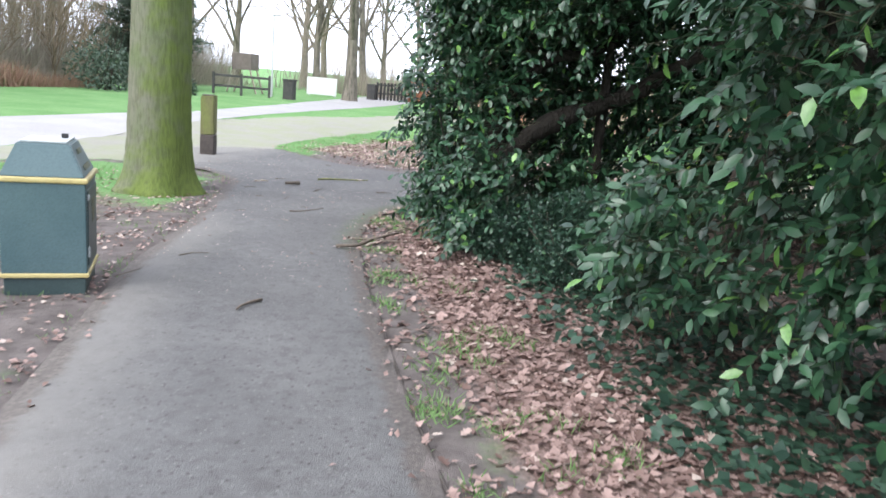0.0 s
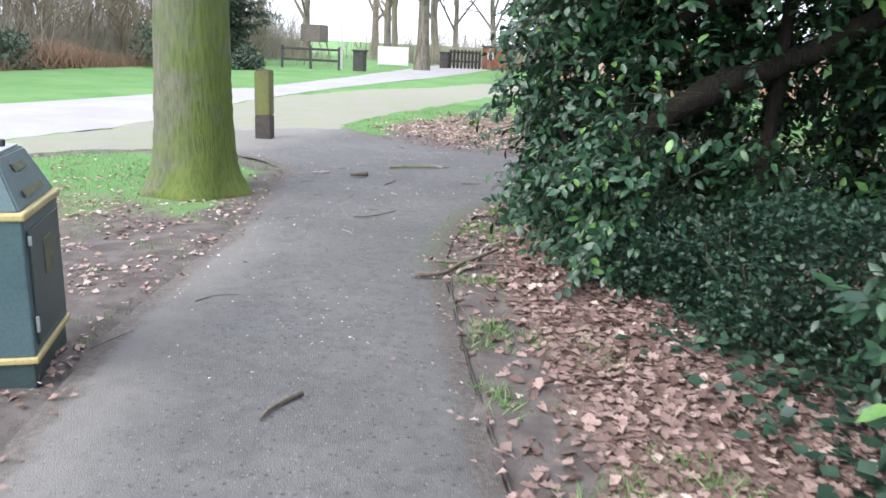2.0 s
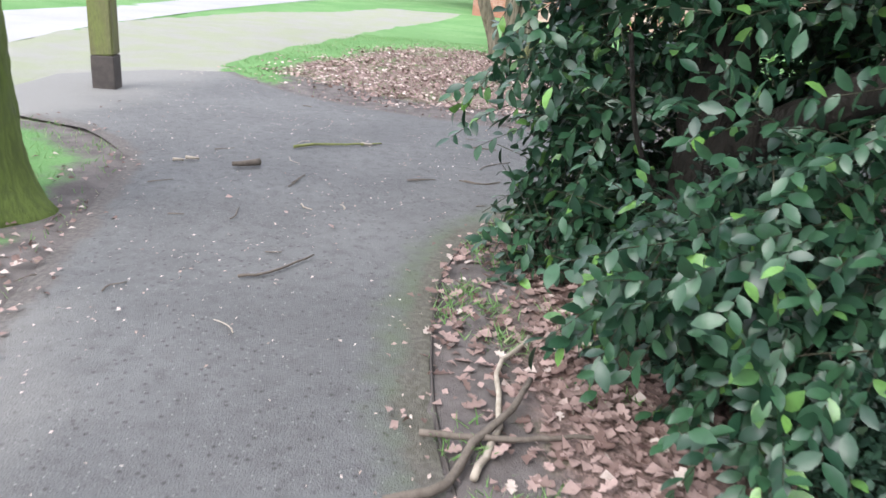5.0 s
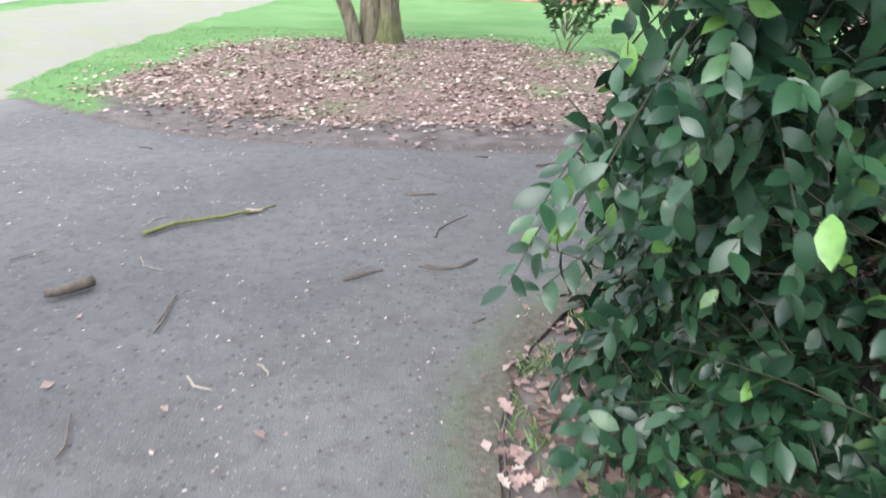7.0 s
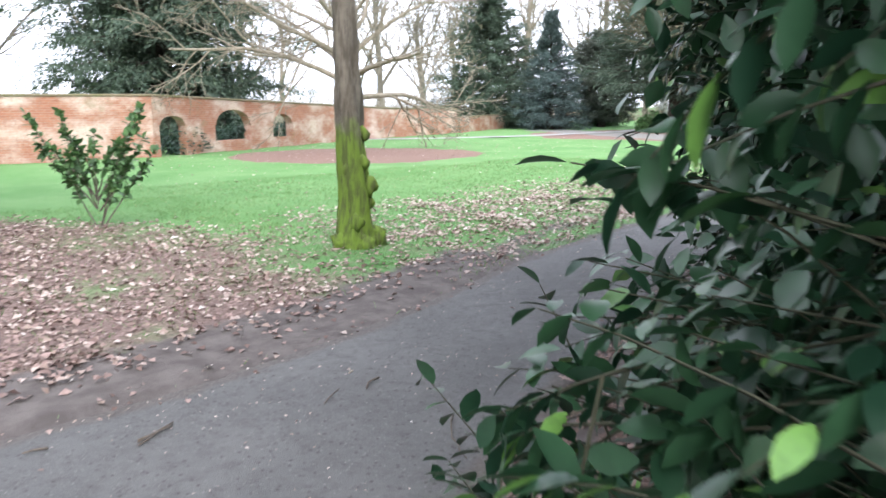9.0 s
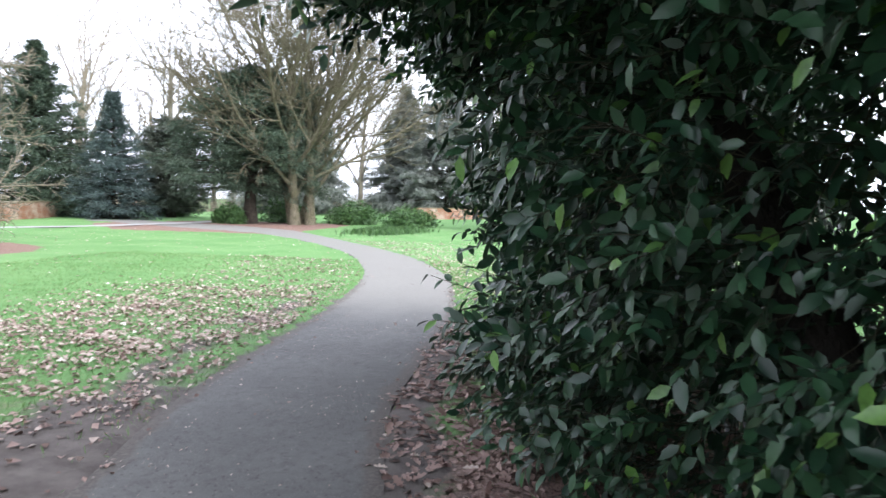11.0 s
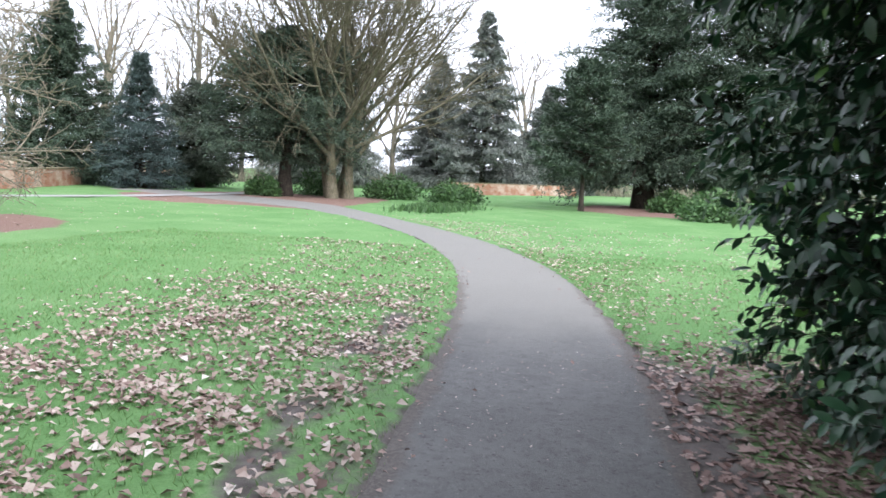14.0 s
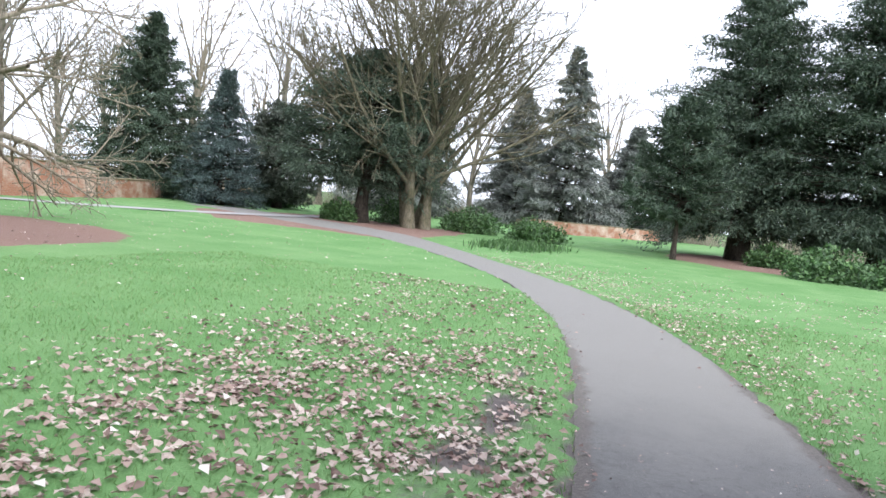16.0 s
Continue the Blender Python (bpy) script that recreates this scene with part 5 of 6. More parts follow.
for i in range(24):
    x, y = rng.uniform(-3.6, 3.2), rng.uniform(6.5, 12.8)
    if inside(ASPHALT, np.array([x]), np.array([y]))[0] and dist_line(RIGHT, np.array([x]), np.array([y]))[0] > 0.1:
        a, le = rng.random() * 6.3, rng.uniform(0.06, 0.22)
        stick("stick", [(x, y), (x + le * 0.5 * math.cos(a), y + le * 0.5 * math.sin(a)), (x + le * math.cos(a + 0.3), y + le * math.sin(a + 0.3))], rng.uniform(0.003, 0.007), rng.choice([M_STICK, M_STICK, M_STICK_PALE]), "small dry twig lying on the asphalt")
for i in range(40):
    x, y = rng.uniform(-1.0, 1.2), rng.uniform(3.0, 9.6)
    if not inside(ASPHALT, np.array([x]), np.array([y]))[0] and dist_line(RIGHT, np.array([x]), np.array([y]))[0] < 0.9:
        a, le = rng.random() * 6.3, rng.uniform(0.15, 0.45)
        stick("stick", [(x, y), (x + le * 0.5 * math.cos(a), y + le * 0.5 * math.sin(a)), (x + le * math.cos(a + 0.4), y + le * math.sin(a + 0.4))], rng.uniform(0.003, 0.006), M_STICK, "thin dead twig lying on the litter")


x, y = scatter_area(22000, -5, 9, 5, 15, lambda x, y: inside(ASPHALT, x, y) * 0.5 * patchy(x, y, 1.2, 3))
lay_leaves("leaf_crumbs", x, y, 0.02, "pale crumbs of leaf and bark on the asphalt", (SMALL_V * (1.1, 1, 1.5), SMALL_T), 0.003, M_DRY_PALE)

# ---- space 2: trees on the lawn by the junction ----
def rough_trunk(name, x, y, pts, radii, label, moss_height, mat, knots=()):
    root = empty(name, x, y)
    h = Heap()
    line = np.array(smooth_line(pts, 0.12))
    r = np.interp(line[:, 2], [p[2] for p in pts], radii)
    sides = 18
    a = np.linspace(0, 2 * math.pi, sides, endpoint=False)
    verts = []
    for c, rr in zip(line, r):
        f = 1 + 0.15 * np.sin(3 * a + 1.2 * c[2]) + 0.10 * np.sin(5 * a + 4.1 * c[2]) * np.sin(2.3 * c[2] + 0.5) + 0.09 * np.sin(2 * a + 7 * c[2]) * np.sin(3.1 * c[2] + 1) + 0.07 * np.sin(7 * a - 2 * c[2]) + 0.03 * rng.normal(0, 1, sides) + 0.25 * math.exp(-max(c[2], 0) / 0.12) * (0.6 + 0.4 * np.sin(4 * a))
        verts.append(np.c_[c[0] + rr * f * np.cos(a), c[1] + rr * f * np.sin(a), np.full(sides, c[2])])
    k = len(verts)
    i, j = np.meshgrid(np.arange(k - 1), np.arange(sides), indexing="ij")
    v = np.concatenate(verts)
    h.add(v, np.stack([i * sides + j, i * sides + (j + 1) % sides, (i + 1) * sides + (j + 1) % sides, (i + 1) * sides + j], -1).reshape(-1, 4))
    t = h.mesh("trunk", mat, root)
    moss = 0.62 * (1 - ease(v[:, 2], moss_height * 0.7, moss_height * 1.15))
    t.data.attributes.new("mossy", "FLOAT", "POINT").data.foreach_set("value", moss.astype(np.float32))
    for kx, ky, kz, kr in knots:
        bm = bmesh.new()
        bmesh.ops.create_icosphere(bm, subdivisions=2, radius=kr)
        for q in bm.verts:
            q.co *= 1 + 0.35 * math.sin(48 * q.co.x + 3) * math.sin(43 * q.co.z + 30 * q.co.y)
        bm.transform(Matrix.Translation((kx * 0.8, ky * 0.8, kz)) @ Matrix.Diagonal((1, 1, 1.35, 1)))
        burl = part("burl", bm, mat, root, "knobbly mossy burl", True)
        burl.data.attributes.new("mossy", "FLOAT", "POINT").data.foreach_set("value", np.full(len(burl.data.vertices), 0.5, np.float32))
    b = Heap()
    for i in range(6):
        turn = i * 2.4 + 1
        grow(b, line[-1] - (0, 0, 0.3 * i), (math.cos(turn), math.sin(turn), 0.8), 3.2, 0.07, 2, BARE)
    b.mesh("crown", mat, root, "bare boughs")
    return root, tagged(root, label, "tree")


M_MOSSY = make_bark("moss_covered_bark", (0.19, 0.165, 0.135), (0.13, 0.11, 0.085), 0.95, 0.8, (0.13, 0.20, 0.03))
rough_trunk("lawn_tree", 3.52, 15.72, [(0.02, 0, -0.1), (0, 0, 0.5), (-0.04, 0.02, 1.4), (-0.08, 0.02, 2.6), (-0.10, 0.05, 4.8)], [0.23, 0.155, 0.142, 0.118, 0.09], "slim gnarled tree with a moss-covered foot", 1.35, M_MOSSY,
            [(0.19, -0.15, 0.08, 0.13), (0.15, -0.12, 0.68, 0.09), (-0.20, 0.06, 0.05, 0.12), (-0.10, -0.15, 0.30, 0.08), (0.02, -0.17, 0.95, 0.06), (0.12, -0.09, 0.50, 0.08), (0.0, -0.20, 0.04, 0.11), (-0.13, -0.02, 0.85, 0.06), (0.10, -0.08, 1.25, 0.06)])
twin, _ = rough_trunk("forked_tree", -1.10, 19.95, [(0.17, 0, -0.1), (0.17, 0, 0.6), (0.19, 0, 1.6), (0.22, 0, 3.2), (0.30, 0, 5.2)], [0.23, 0.175, 0.165, 0.16, 0.13], "forked tree with a thick trunk and leaning stem", 0.5, M_BARK)
h = Heap()
tube(h, smooth_line([(-0.34, -0.2, -0.1), (-0.44, -0.2, 0.4), (-0.70, -0.25, 1.1), (-0.90, -0.3, 2.0), (-1.1, -0.3, 4.2)], 0.15), np.linspace(0.125, 0.09, len(smooth_line([(-0.34, -0.2, -0.1), (-0.44, -0.2, 0.4), (-0.70, -0.25, 1.1), (-0.90, -0.3, 2.0), (-1.1, -0.3, 4.2)], 0.15))), 10)
h.mesh("leaning_stem", M_BARK, twin)
h = Heap()
tube(h, smooth_line([(-0.13, 0.02, -0.1), (-0.12, 0.02, 0.2), (-0.11, 0.02, 0.8), (-0.13, 0.02, 1.8), (-0.18, 0.02, 3.2), (-0.3, 0, 5.0)], 0.15), np.linspace(0.18, 0.13, len(smooth_line([(-0.13, 0.02, -0.1), (-0.12, 0.02, 0.2), (-0.11, 0.02, 0.8), (-0.13, 0.02, 1.8), (-0.18, 0.02, 3.2), (-0.3, 0, 5.0)], 0.15))), 14)
h.mesh("second_stem", M_BARK, twin)


def dark_crown():
    n = 9000
    u = rng.normal(0, 1, (n, 3))
    u /= np.linalg.norm(u, axis=1)[:, None]
    r = (0.45 + 0.55 * rng.random(n)) * (1 + 0.25 * np.sin(4 * u[:, 0] + 1) * np.sin(5 * u[:, 1]))
    p = np.c_[0.6 + 4.3 * u[:, 0] * r, 0.4 + 3.6 * u[:, 1] * r, 4.9 + 2.1 * u[:, 2] * r]
    c = Heap()
    scatter(c, SMALL_V, SMALL_T, p, rng.normal(0, 1, p.shape) + (0, 0, -0.4), np.array([0, 0, 1.0]) + rng.normal(0, 0.5, p.shape), 0.16 * rng.uniform(0.6, 1.3, n))
    c.mesh("foliage", M_YEW, twin, "dark evergreen crown above the fork", smooth=False)


dark_crown()


def sapling(x, y):
    root = empty("laurel_sapling", x, y)
    w, l = Heap(), Heap()
    for i in range(14):
        turn = i * 2.4
        fork = 0.15 + 0.35 * rng.random()
        p = limb_points((0.05 * fork * math.cos(turn), 0.05 * fork * math.sin(turn), -0.02 if i < 4 else fork), (0.62 * math.cos(turn), 0.62 * math.sin(turn), 1), rng.uniform(0.95, 1.55) - 0.4 * fork, 0.07, 0.04, 7)
        tube(w, p, np.linspace(0.012, 0.004, 7), 5)
        k = 60
        t = 6 * (0.36 + 0.639 * rng.random(k))
        j = t.astype(int)
        at = p[j] + (p[np.minimum(j + 1, 6)] - p[j]) * (t - j)[:, None]
        scatter(l, LEAF_V, LEAF_T, at, rng.normal(0, 0.7, (k, 3)) + (0.4 * math.cos(turn), 0.4 * math.sin(turn), 0.35), np.array([0, 0, 1.0]) + rng.normal(0, 0.4, (k, 3)), 0.13 * rng.uniform(0.6, 1.1, k), 1.2)
    tagged(w.mesh("stemwork", M_STICK, root), kind="stuff")
    l.mesh("leaves", M_SHRUB, root)
    tagged(root, "young evergreen sapling with upright leafy stems", "shrub")


sapling(1.9, 19.16)

# tree in the mulch ring, wide drooping pale boughs
WIDE = dict(levels=4, kids=(11, 8, 7, 4), ratio=(0.85, 0.5, 0.5, 0.5), angle=(72, 45, 42, 40), lift=(0.0, -0.05, -0.02, 0.04), first=(0.4, 0.2, 0.15), bend=0.12, thin=0.010)
bare_tree("spreading_tree", 13.6, 30.0, 8.0, 0.30, "leafless tree with wide drooping pale boughs", M_BARK_PALE, WIDE)

# ---- space 3: the far lawn ----
UPRIGHT = dict(levels=4, kids=(12, 8, 6, 4), ratio=(0.66, 0.5, 0.5, 0.5), angle=(54, 38, 36, 36), lift=(0.02, 0.06, 0.06, 0.03), first=(0.16, 0.22, 0.2), bend=0.07, thin=0.014)
bare_tree("hornbeam_tree", 40.6, 30.2, 15.5, 0.62, "leafless many-stemmed tree with fanning ascending boughs", M_BARK, UPRIGHT, ((-0.75, 0.3, -0.10, 0.05), (0.45, -0.1, 0.05, 0.02), (0.9, 0.6, 0.24, -0.12), (0.2, 0.8, 0.0, 0.25)), 1.3)
M_GREYGREEN = m_leaf("grey_green_needles", (0.085, 0.105, 0.085), (0.135, 0.155, 0.125), (0.17, 0.18, 0.14), 0.7, 0.2, 0.1)
needle_tree("yew_tree", 39.8, 33.4, 9.2, crown_of(DOME, 4.8), "dark yew tree behind the bare tree", M_YEW, 2.4, -0.3, 170, 0.26, 0.40, 0.03)
needle_tree("blue_spruce", 40.3, 43.4, 8.0, crown_of(CONE, 2.7), "blue-grey spruce with boughs to the ground", M_SPRUCE, 0.15, -0.25, 190, 0.22, 0.2)
needle_tree("cypress_tree", 41.0, 50.0, 11.5, crown_of(CONE, 5.2), "tall dark evergreen behind the brick wall", M_YEW, 0.5, -0.3, 210, 0.30, 0.4)
needle_tree("cypress_tree", 46.5, 43.5, 7.0, crown_of(DOME, 3.0), "grey-green evergreen beside the spruce", M_GREYGREEN, 0.8, -0.3, 130, 0.30, 0.3)
needle_tree("yew_tree", 41.2, 17.0, 7.6, crown_of(DOME, 2.4), "small dark evergreen with a bare slim trunk", M_YEW, 2.0, -0.15, 130, 0.26, 0.13)
needle_tree("cedar_tree", 51.5, 14.2, 18.5, crown_of(CONE, 7.0), "huge dark evergreen with boughs over a dark trunk", M_YEW, 2.2, -0.35, 320, 0.30, 0.6)
needle_tree("cedar_tree", 51.0, 7.0, 16.5, crown_of(DOME, 6.6), "broad dark evergreen with low sweeping boughs", M_YEW, 2.0, -0.35, 280, 0.32, 0.5)
needle_tree("cypress_tree", 13.6, 45.0, 11.5, crown_of(DOME, 5.6), "dark evergreen leaning over the brick wall", M_YEW, 1.0, -0.5, 190, 0.34, 0.4)
needle_tree("cypress_tree", -3.0, 43.0, 12.5, crown_of(DOME, 4.5), "dark evergreen behind the brick wall", M_YEW, 2.8, -0.4, 150, 0.36, 0.4)
# needle colour lifted towards grey to stand in for distance haze
M_HAZY = m_leaf("haze_paled_fir_needles", (0.16, 0.18, 0.165), (0.23, 0.25, 0.23), (0.24, 0.25, 0.22), 0.7, 0.2, 0.1)
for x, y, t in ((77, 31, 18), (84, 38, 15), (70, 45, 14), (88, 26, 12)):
    needle_tree("fir_tree", x, y, t, crown_of(CONE, 5.5), "grey-green fir in the distance, haze mixed into its colour", M_HAZY, 1.2, -0.4, 130, 0.5, 0.3)
for x, y, w, t in ((42.4, 24.3, 4.2, 2.1), (43.8, 28.6, 4.0, 2.3), (38.4, 33.9, 2.2, 1.7), (44.0, 33.0, 4.5, 2.2), (47.0, 29.5, 4.0, 2.0), (37.6, 10.6, 4.4, 1.8), (36.0, 8.2, 4.4, 1.8), (45.2, 12.6, 3.2, 1.7), (49.0, 45.0, 4.0, 1.9)):
    leafy_shrub("rhododendron_bush", x, y, w, t, "rounded glossy evergreen bush at the lawn's edge", M_SHRUB, 0.20, 3600, group="evergreen bushes on the lawn")
for x, y in ((10.0, 35.4), (13.0, 37.2), (16.2, 38.9)):
    leafy_shrub("hedge_bush", x, y, 3.2, 1.7, "dark bush seen through the wall's openings", M_IVY, 0.13, 2600, group="bushes behind the wall")
leafy_shrub("holly_bush", 41.6, 47.3, 2.0, 2.6, "pale variegated bush beside the wall's end", m_leaf("pale_leaf", (0.14, 0.20, 0.14), (0.25, 0.32, 0.24), (0.35, 0.42, 0.3)), 0.18, 1200)


def low_plants():
    n = 2600
    x, y = rng.normal(33.0, 1.4, n), rng.normal(22.3, 0.6, n)
    h = Heap()
    up = rng.normal(0, 0.45, (n, 3))
    up[:, 2] = 1
    scatter(h, SMALL_V * (0.35, 1, 1), SMALL_T, np.c_[x, y, np.zeros(n)], up, rng.normal(0, 1, (n, 3)), 0.33 * rng.uniform(0.6, 1.2, n))
    tagged(h.mesh("daffodil_leaves", M_SHRUB, smooth=False), "low clumps of grey-green spring leaves in the grass", "plants", kind="stuff")


low_plants()

# far woods: bare trees repeated along the skyline
FARTREE = dict(levels=3, kids=(9, 6, 5), ratio=(0.55, 0.5, 0.5), angle=(40, 40, 38), lift=(0.02, 0.05, 0.04), first=(0.2, 0.2, 0.2), bend=0.09, thin=0.022)
kinds = [bare_tree("woodland_tree", 60 + 6 * i, 62 - 3 * i, 15 + 2 * i, 0.3, "tall leafless woodland tree on the skyline", (M_BARK_FAR, M_BARK_PALE, M_BARK_FAR)[i], FARTREE, group="woodland trees") for i in range(3)]
spots = [(4 + 7.5 * i + rng.normal(0, 2), 50 + 0.35 * (4 + 7.5 * i) + rng.uniform(-4, 12)) for i in range(11)]
spots += [(-12 + 5 * i + rng.normal(0, 1), 46 + rng.uniform(-2, 10)) for i in range(5)]
spots += [(88 + rng.uniform(0, 25), 55 - 8 * i + rng.normal(0, 2)) for i in range(11)]
spots += [(-25 - 2.2 * i + rng.normal(0, 1.5), 10 + 5.2 * i + rng.normal(0, 1.5)) for i in range(9)]
spots += [(-30 - rng.uniform(0, 14), 8 + 3.6 * i + rng.normal(0, 1)) for i in range(14)]
spots += [(46 + 5.5 * i + rng.normal(0, 1.5), 68 - 4.2 * i + rng.normal(0, 2)) for i in range(9)]
spots += [(-34 + 4.5 * i + rng.normal(0, 1), 62 + rng.uniform(0, 16)) for i in range(8)]
spots += [(-26 + 6 * i, 74 + rng.uniform(0, 10)) for i in range(5)]
for i, (x, y) in enumerate(spots):
    copy_thing(kinds[i % 3], pose(x, y, 0, 0, 0, rng.uniform(0, 360)) @ Matrix.Scale(rng.uniform(0.85, 1.35), 4))


BUSHY = dict(levels=3, kids=(6, 6, 5), ratio=(0.6, 0.55, 0.5), angle=(40, 42, 40), lift=(0.02, 0.03, 0.02), first=(0.1, 0.15, 0.15), bend=0.14, thin=0.011)
M_BUSHBARK = make_bark("russet_twig_bark", (0.27, 0.21, 0.15), (0.22, 0.18, 0.12), 0, 0.3)
scrub = [bare_tree("scrub_tree", -22 - i, 8 + 7 * i, 5.5 + i, 0.14, "tangled leafless scrub tree beyond the road", M_BUSHBARK, BUSHY, ((0, 0, 0.1, 0), (0.4, 0.3, 0.3, 0.2), (-0.4, 0.1, -0.3, 0.1)), group="scrub beyond the road") for i in range(2)]
for i in range(14):
    y = 4 + 3.6 * i + rng.normal(0, 0.8)
    copy_thing(scrub[i % 2], pose(-21.5 - 0.06 * y - rng.uniform(0, 6), y, 0, 0, 0, rng.uniform(0, 360)) @ Matrix.Scale(rng.uniform(0.7, 1.2), 4))


def thicket(name, line, tall, n, mat, label, deep=3.0, thick=0.02):
    """A tangle of upright bare stems and brush."""
    p, inward, s = along_line(line, n)
    h = Heap()
    a = np.c_[p - inward * (deep * rng.random(n))[:, None], np.zeros(n)]
    d = rng.normal(0, 0.38, (n, 3))
    d[:, 2] = 1
    size = tall * rng.uniform(0.4, 1.1, n) * (0.8 + 0.3 * np.sin(0.7 * s))
    tv = np.array([[-.5, 0, 0], [.5, 0, 0], [.3, .5, .05], [-.3, .5, .05], [.02, 1, -.04]])
    scatter(h, tv * (thick, 1, 1), np.array([[0, 1, 2], [0, 2, 3], [3, 2, 4]]), a, d, rng.normal(0, 1, (n, 3)) * (1, 1, 0.2), size)
    tagged(h.mesh(name, mat, smooth=False), label, "thicket", kind="stuff")


M_BRUSH = m_leaf("dead_brush", (0.25, 0.22, 0.175), (0.34, 0.30, 0.245), (0.24, 0.26, 0.16), 0.9, 0.2, 0.1)
M_BRACKEN = m_leaf("brown_bracken", (0.22, 0.13, 0.09), (0.32, 0.21, 0.15), (0.2, 0.2, 0.1), 0.9, 0.2, 0.1)
thicket("brushwood", [(-20, 6), (-21, 20), (-22, 34), (-24, 60)], 2.2, 5000, M_BRUSH, "tangled bare brushwood beyond the road", 6)
thicket("brushwood", [(-22, 4), (-23, 20), (-24, 34), (-26, 60)], 6.0, 9000, M_BRUSH, "tall tangled leafless scrub beyond the road", 5, 0.009)
thicket("bracken", [(-19, 6), (-19.8, 20), (-20.6, 33)], 1.1, 7000, M_BRACKEN, "russet dead undergrowth in front of the woods", 1.6, 0.05)
thicket("brushwood", [(95, -10), (98, 20), (90, 48), (70, 66), (40, 72), (0, 60), (-20, 72)], 4.2, 20000, M_BRUSH, "hazy bare woodland undergrowth", 10, 0.014)
for x, y, w, t in ((-19.5, 31.5, 4.0, 3.6), (-17.2, 33.6, 1.8, 1.4), (-21.0, 24.0, 3.2, 2.4)):
    leafy_shrub("ivy_bush", x, y, w, t, "dense dark evergreen bush before the woods", M_YEW, 0.16, 2600, group="evergreen bushes by the road")
needle_tree("yew_tree", -22.5, 40.0, 6.5, crown_of(DOME, 2.7), "dark evergreen tree before the woods", M_YEW, 0.8, -0.2, 90, 0.3, 0.25)
needle_tree("yew_tree", -25.0, 18.0, 6.5, crown_of(DOME, 3.0), "dark evergreen tree among bare woods", M_YEW, 0.8, -0.2, 90, 0.3, 0.25)

# ---- the park gate in the distance ----
M_DARKWOOD = m_two("dark_stained_wood", (0.05, 0.05, 0.05), (0.08, 0.075, 0.07), 3, 0.8, 40)
M_WHITE = m_two("white_board", (0.78, 0.78, 0.78), (0.72, 0.72, 0.72), 3, 0.6, 40, 0.1)
M_REDBOX = m_two("red_brown_cladding", (0.32, 0.12, 0.07), (0.26, 0.10, 0.06), 3, 0.8, 40)
M_GREYPOLE = m_two("galvanised_steel", (0.55, 0.56, 0.57), (0.45, 0.46, 0.47), 6, 0.45, 60, 0.1)


def fence_run(name, a, b, tall, step, label):
    a, b = np.array(a, float), np.array(b, float)
    length, d = np.linalg.norm(b - a), (b - a) / np.linalg.norm(b - a)
    root = empty(name, a[0], a[1], 0, math.degrees(math.atan2(d[1], d[0])))
    k = max(2, int(length / step) + 1)
    for i in range(k):
        part("post", box_bm(0.12, 0.12, tall + 0.1, length * i / (k - 1), 0, -0.05, 0.01), M_DARKWOOD, root)
    for z in (0.35 * tall, 0.85 * tall):
        part("rail", box_bm(length, 0.05, 0.12, length / 2, 0.085, z, 0.01), M_DARKWOOD, root)
    return tagged(root, label, "fence")


fence_run("fence", (-17.9, 38.6), (-15.0, 39.2), 1.1, 1.0, "dark wooden post-and-rail fence beside the gate")
fence_run("fence", (-12.6, 53), (-11.0, 55), 1.2, 0.3, "dark close-set fence beyond the lawn")
gate = empty("gate_pier", -13.9, 39.3)
part("pier", box_bm(0.55, 0.55, 1.05, 0, 0, -0.05, 0.03), M_DARKWOOD, gate)
part("cap", box_bm(0.65, 0.65, 0.08, 0, 0, 1.0, 0.02), M_DARKWOOD, gate)
tagged(gate, "dark square gate pier beside the road", "gate")
copy_thing(gate, pose(-12.9, 52.6, 0))
board = empty("notice_board", -15.7, 50)
part("panel", box_bm(2.1, 0.08, 1.15, 0, 0, 0.1, 0.01), M_WHITE, board, "plain white panel")
for q in (-0.9, 0.9):
    part("leg", box_bm(0.1, 0.1, 0.3, q, 0.1, -0.05, 0.01), M_GREYPOLE, board)
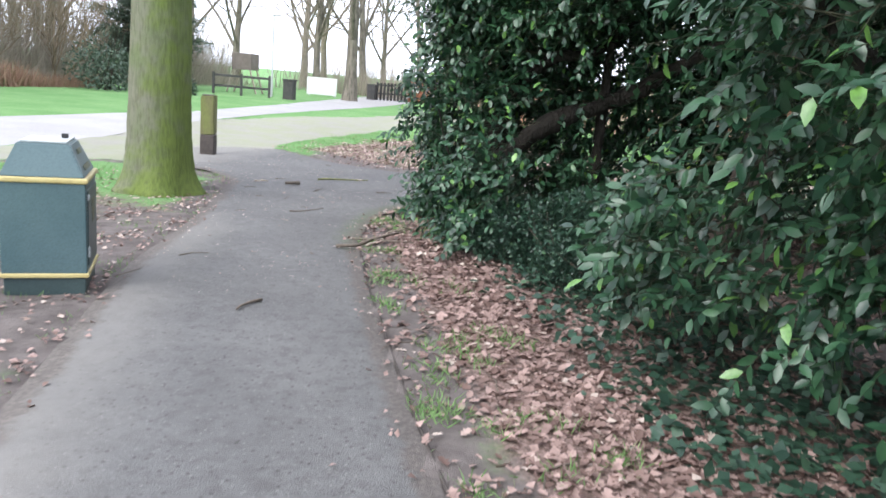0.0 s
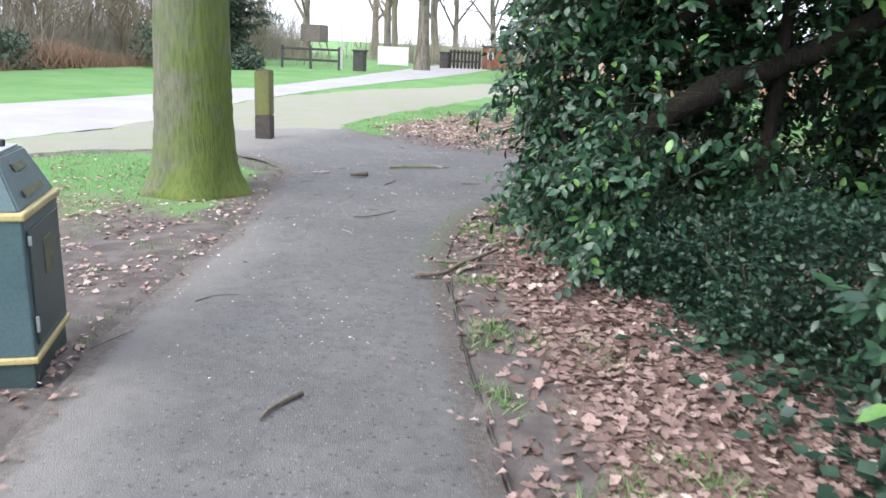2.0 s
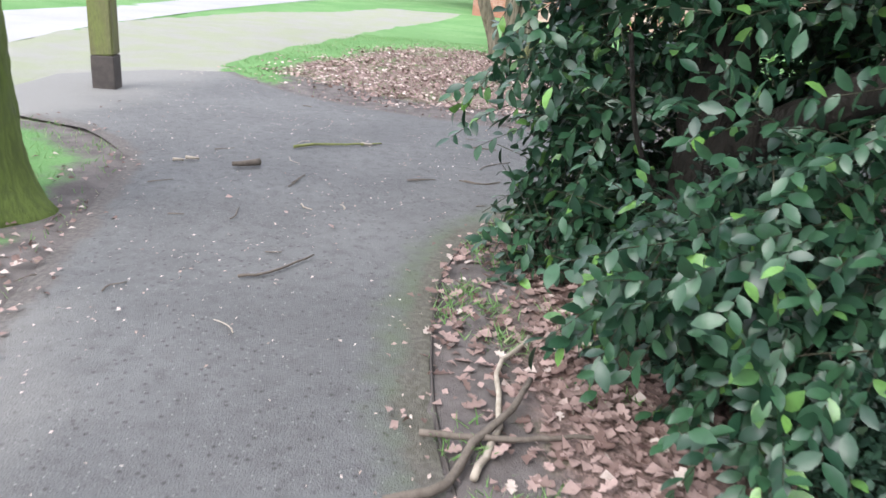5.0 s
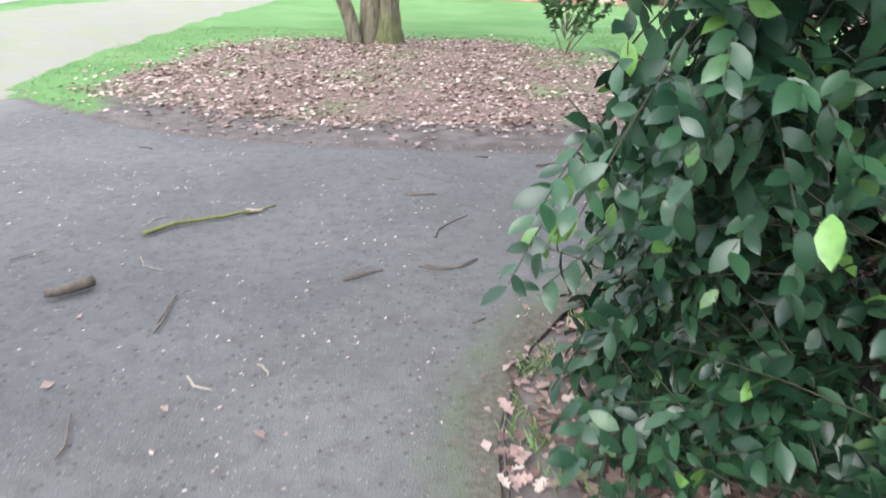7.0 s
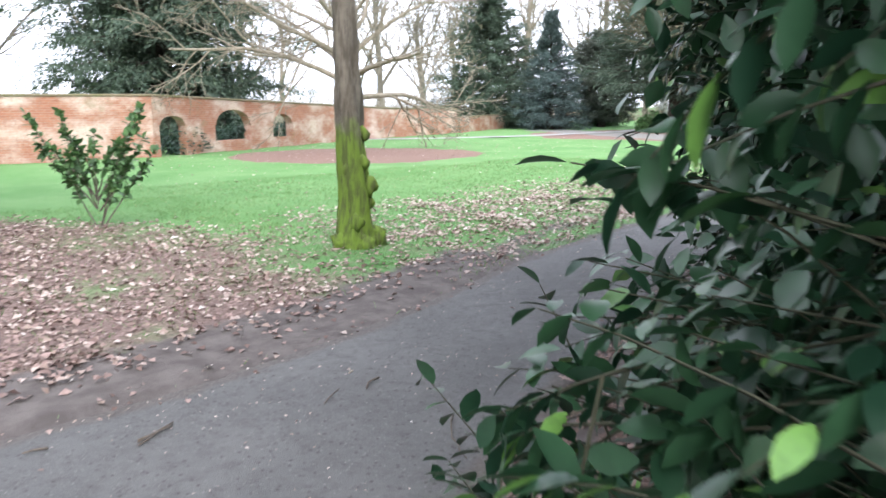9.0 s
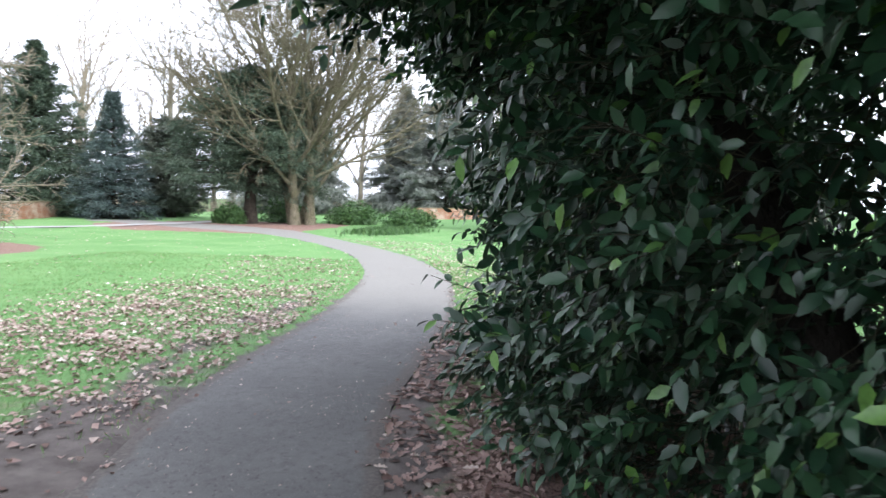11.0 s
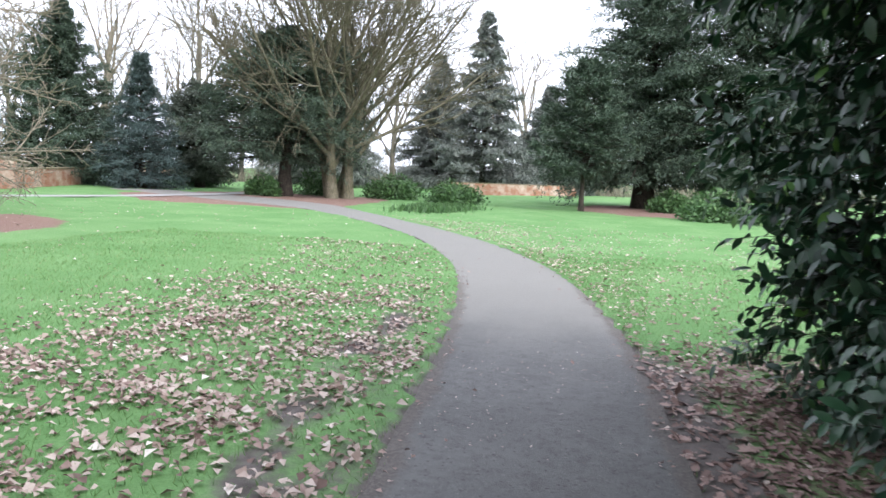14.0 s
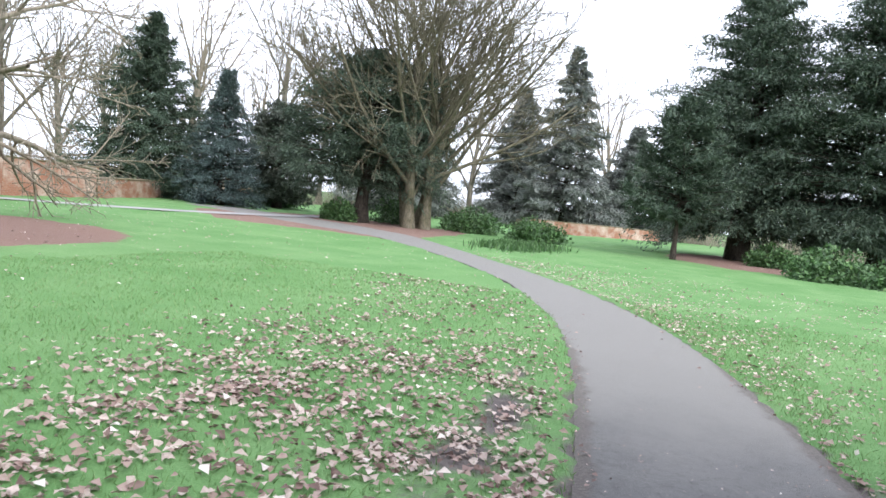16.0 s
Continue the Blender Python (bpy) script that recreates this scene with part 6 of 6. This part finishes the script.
tagged(board, "white board on legs beyond the gate", "sign")
shed = empty("kiosk", -10.0, 56.2)
part("body", box_bm(1.8, 1.6, 1.55, 0, 0, -0.05, 0.02), M_REDBOX, shed, "red-brown clad walls")
part("roof", box_bm(2.0, 1.8, 0.1, 0, 0, 1.5, 0.02), M_DARKWOOD, shed)
part("notice", box_bm(0.45, 0.04, 0.45, -0.3, -0.82, 0.7, 0.01), M_WHITE, shed, "small white notice")
tagged(shed, "small red-brown kiosk in the distance", "kiosk")
lamp = empty("lamp_post", -15.6, 41)
h = Heap()
tube(h, [(0, 0, -0.1), (0, 0, 1.5), (0, 0, 3.0), (0, 0, 4.4)], [0.06, 0.05, 0.045, 0.04], 10)
h.mesh("pole", M_GREYPOLE, lamp)
part("lantern", box_bm(0.5, 0.16, 0.10, 0.15, 0, 4.38, 0.03), M_GREYPOLE, lamp)
tagged(lamp, "slim pale lamp post beside the road", "street lamp")
store = empty("equipment_store", -18.3, 43.5)
part("box", box_bm(1.2, 1.2, 0.95, 0, 0, 1.35, 0.02), m_two("weathered_grey_boards", (0.17, 0.14, 0.125), (0.23, 0.19, 0.17), 2, 0.9, 30), store, "grey-brown boarded box")
for sx in (-1, 1):
    for q in (-0.5, 0.5):
        h = Heap()
        tube(h, [(sx * 0.5, q, 1.38), (sx * 0.95, q, -0.1)], [0.05, 0.05], 6)
        h.mesh("brace", M_STICK_PALE, store)
tagged(store, "boarded box raised on splayed pale braces", "hut")
seat = empty("park_bench", 58.0, 29.0, 0, 80)
part("back", box_bm(1.8, 0.08, 0.5, 0, 0.25, 0.45, 0.02), M_STICK, seat)
part("seat", box_bm(1.8, 0.5, 0.06, 0, 0, 0.42, 0.02), M_STICK, seat)
for q in (-0.8, 0.8):
    part("leg", box_bm(0.08, 0.45, 0.45, q, 0, -0.02, 0.01), M_STICK, seat)
tagged(seat, "brown wooden bench on the far lawn", "bench")
wall_run("wall_far", (62, 30), (80, 22), 1.0, 1.0, label="low brown wall beyond the far lawn", thick=0.4, front=-1)
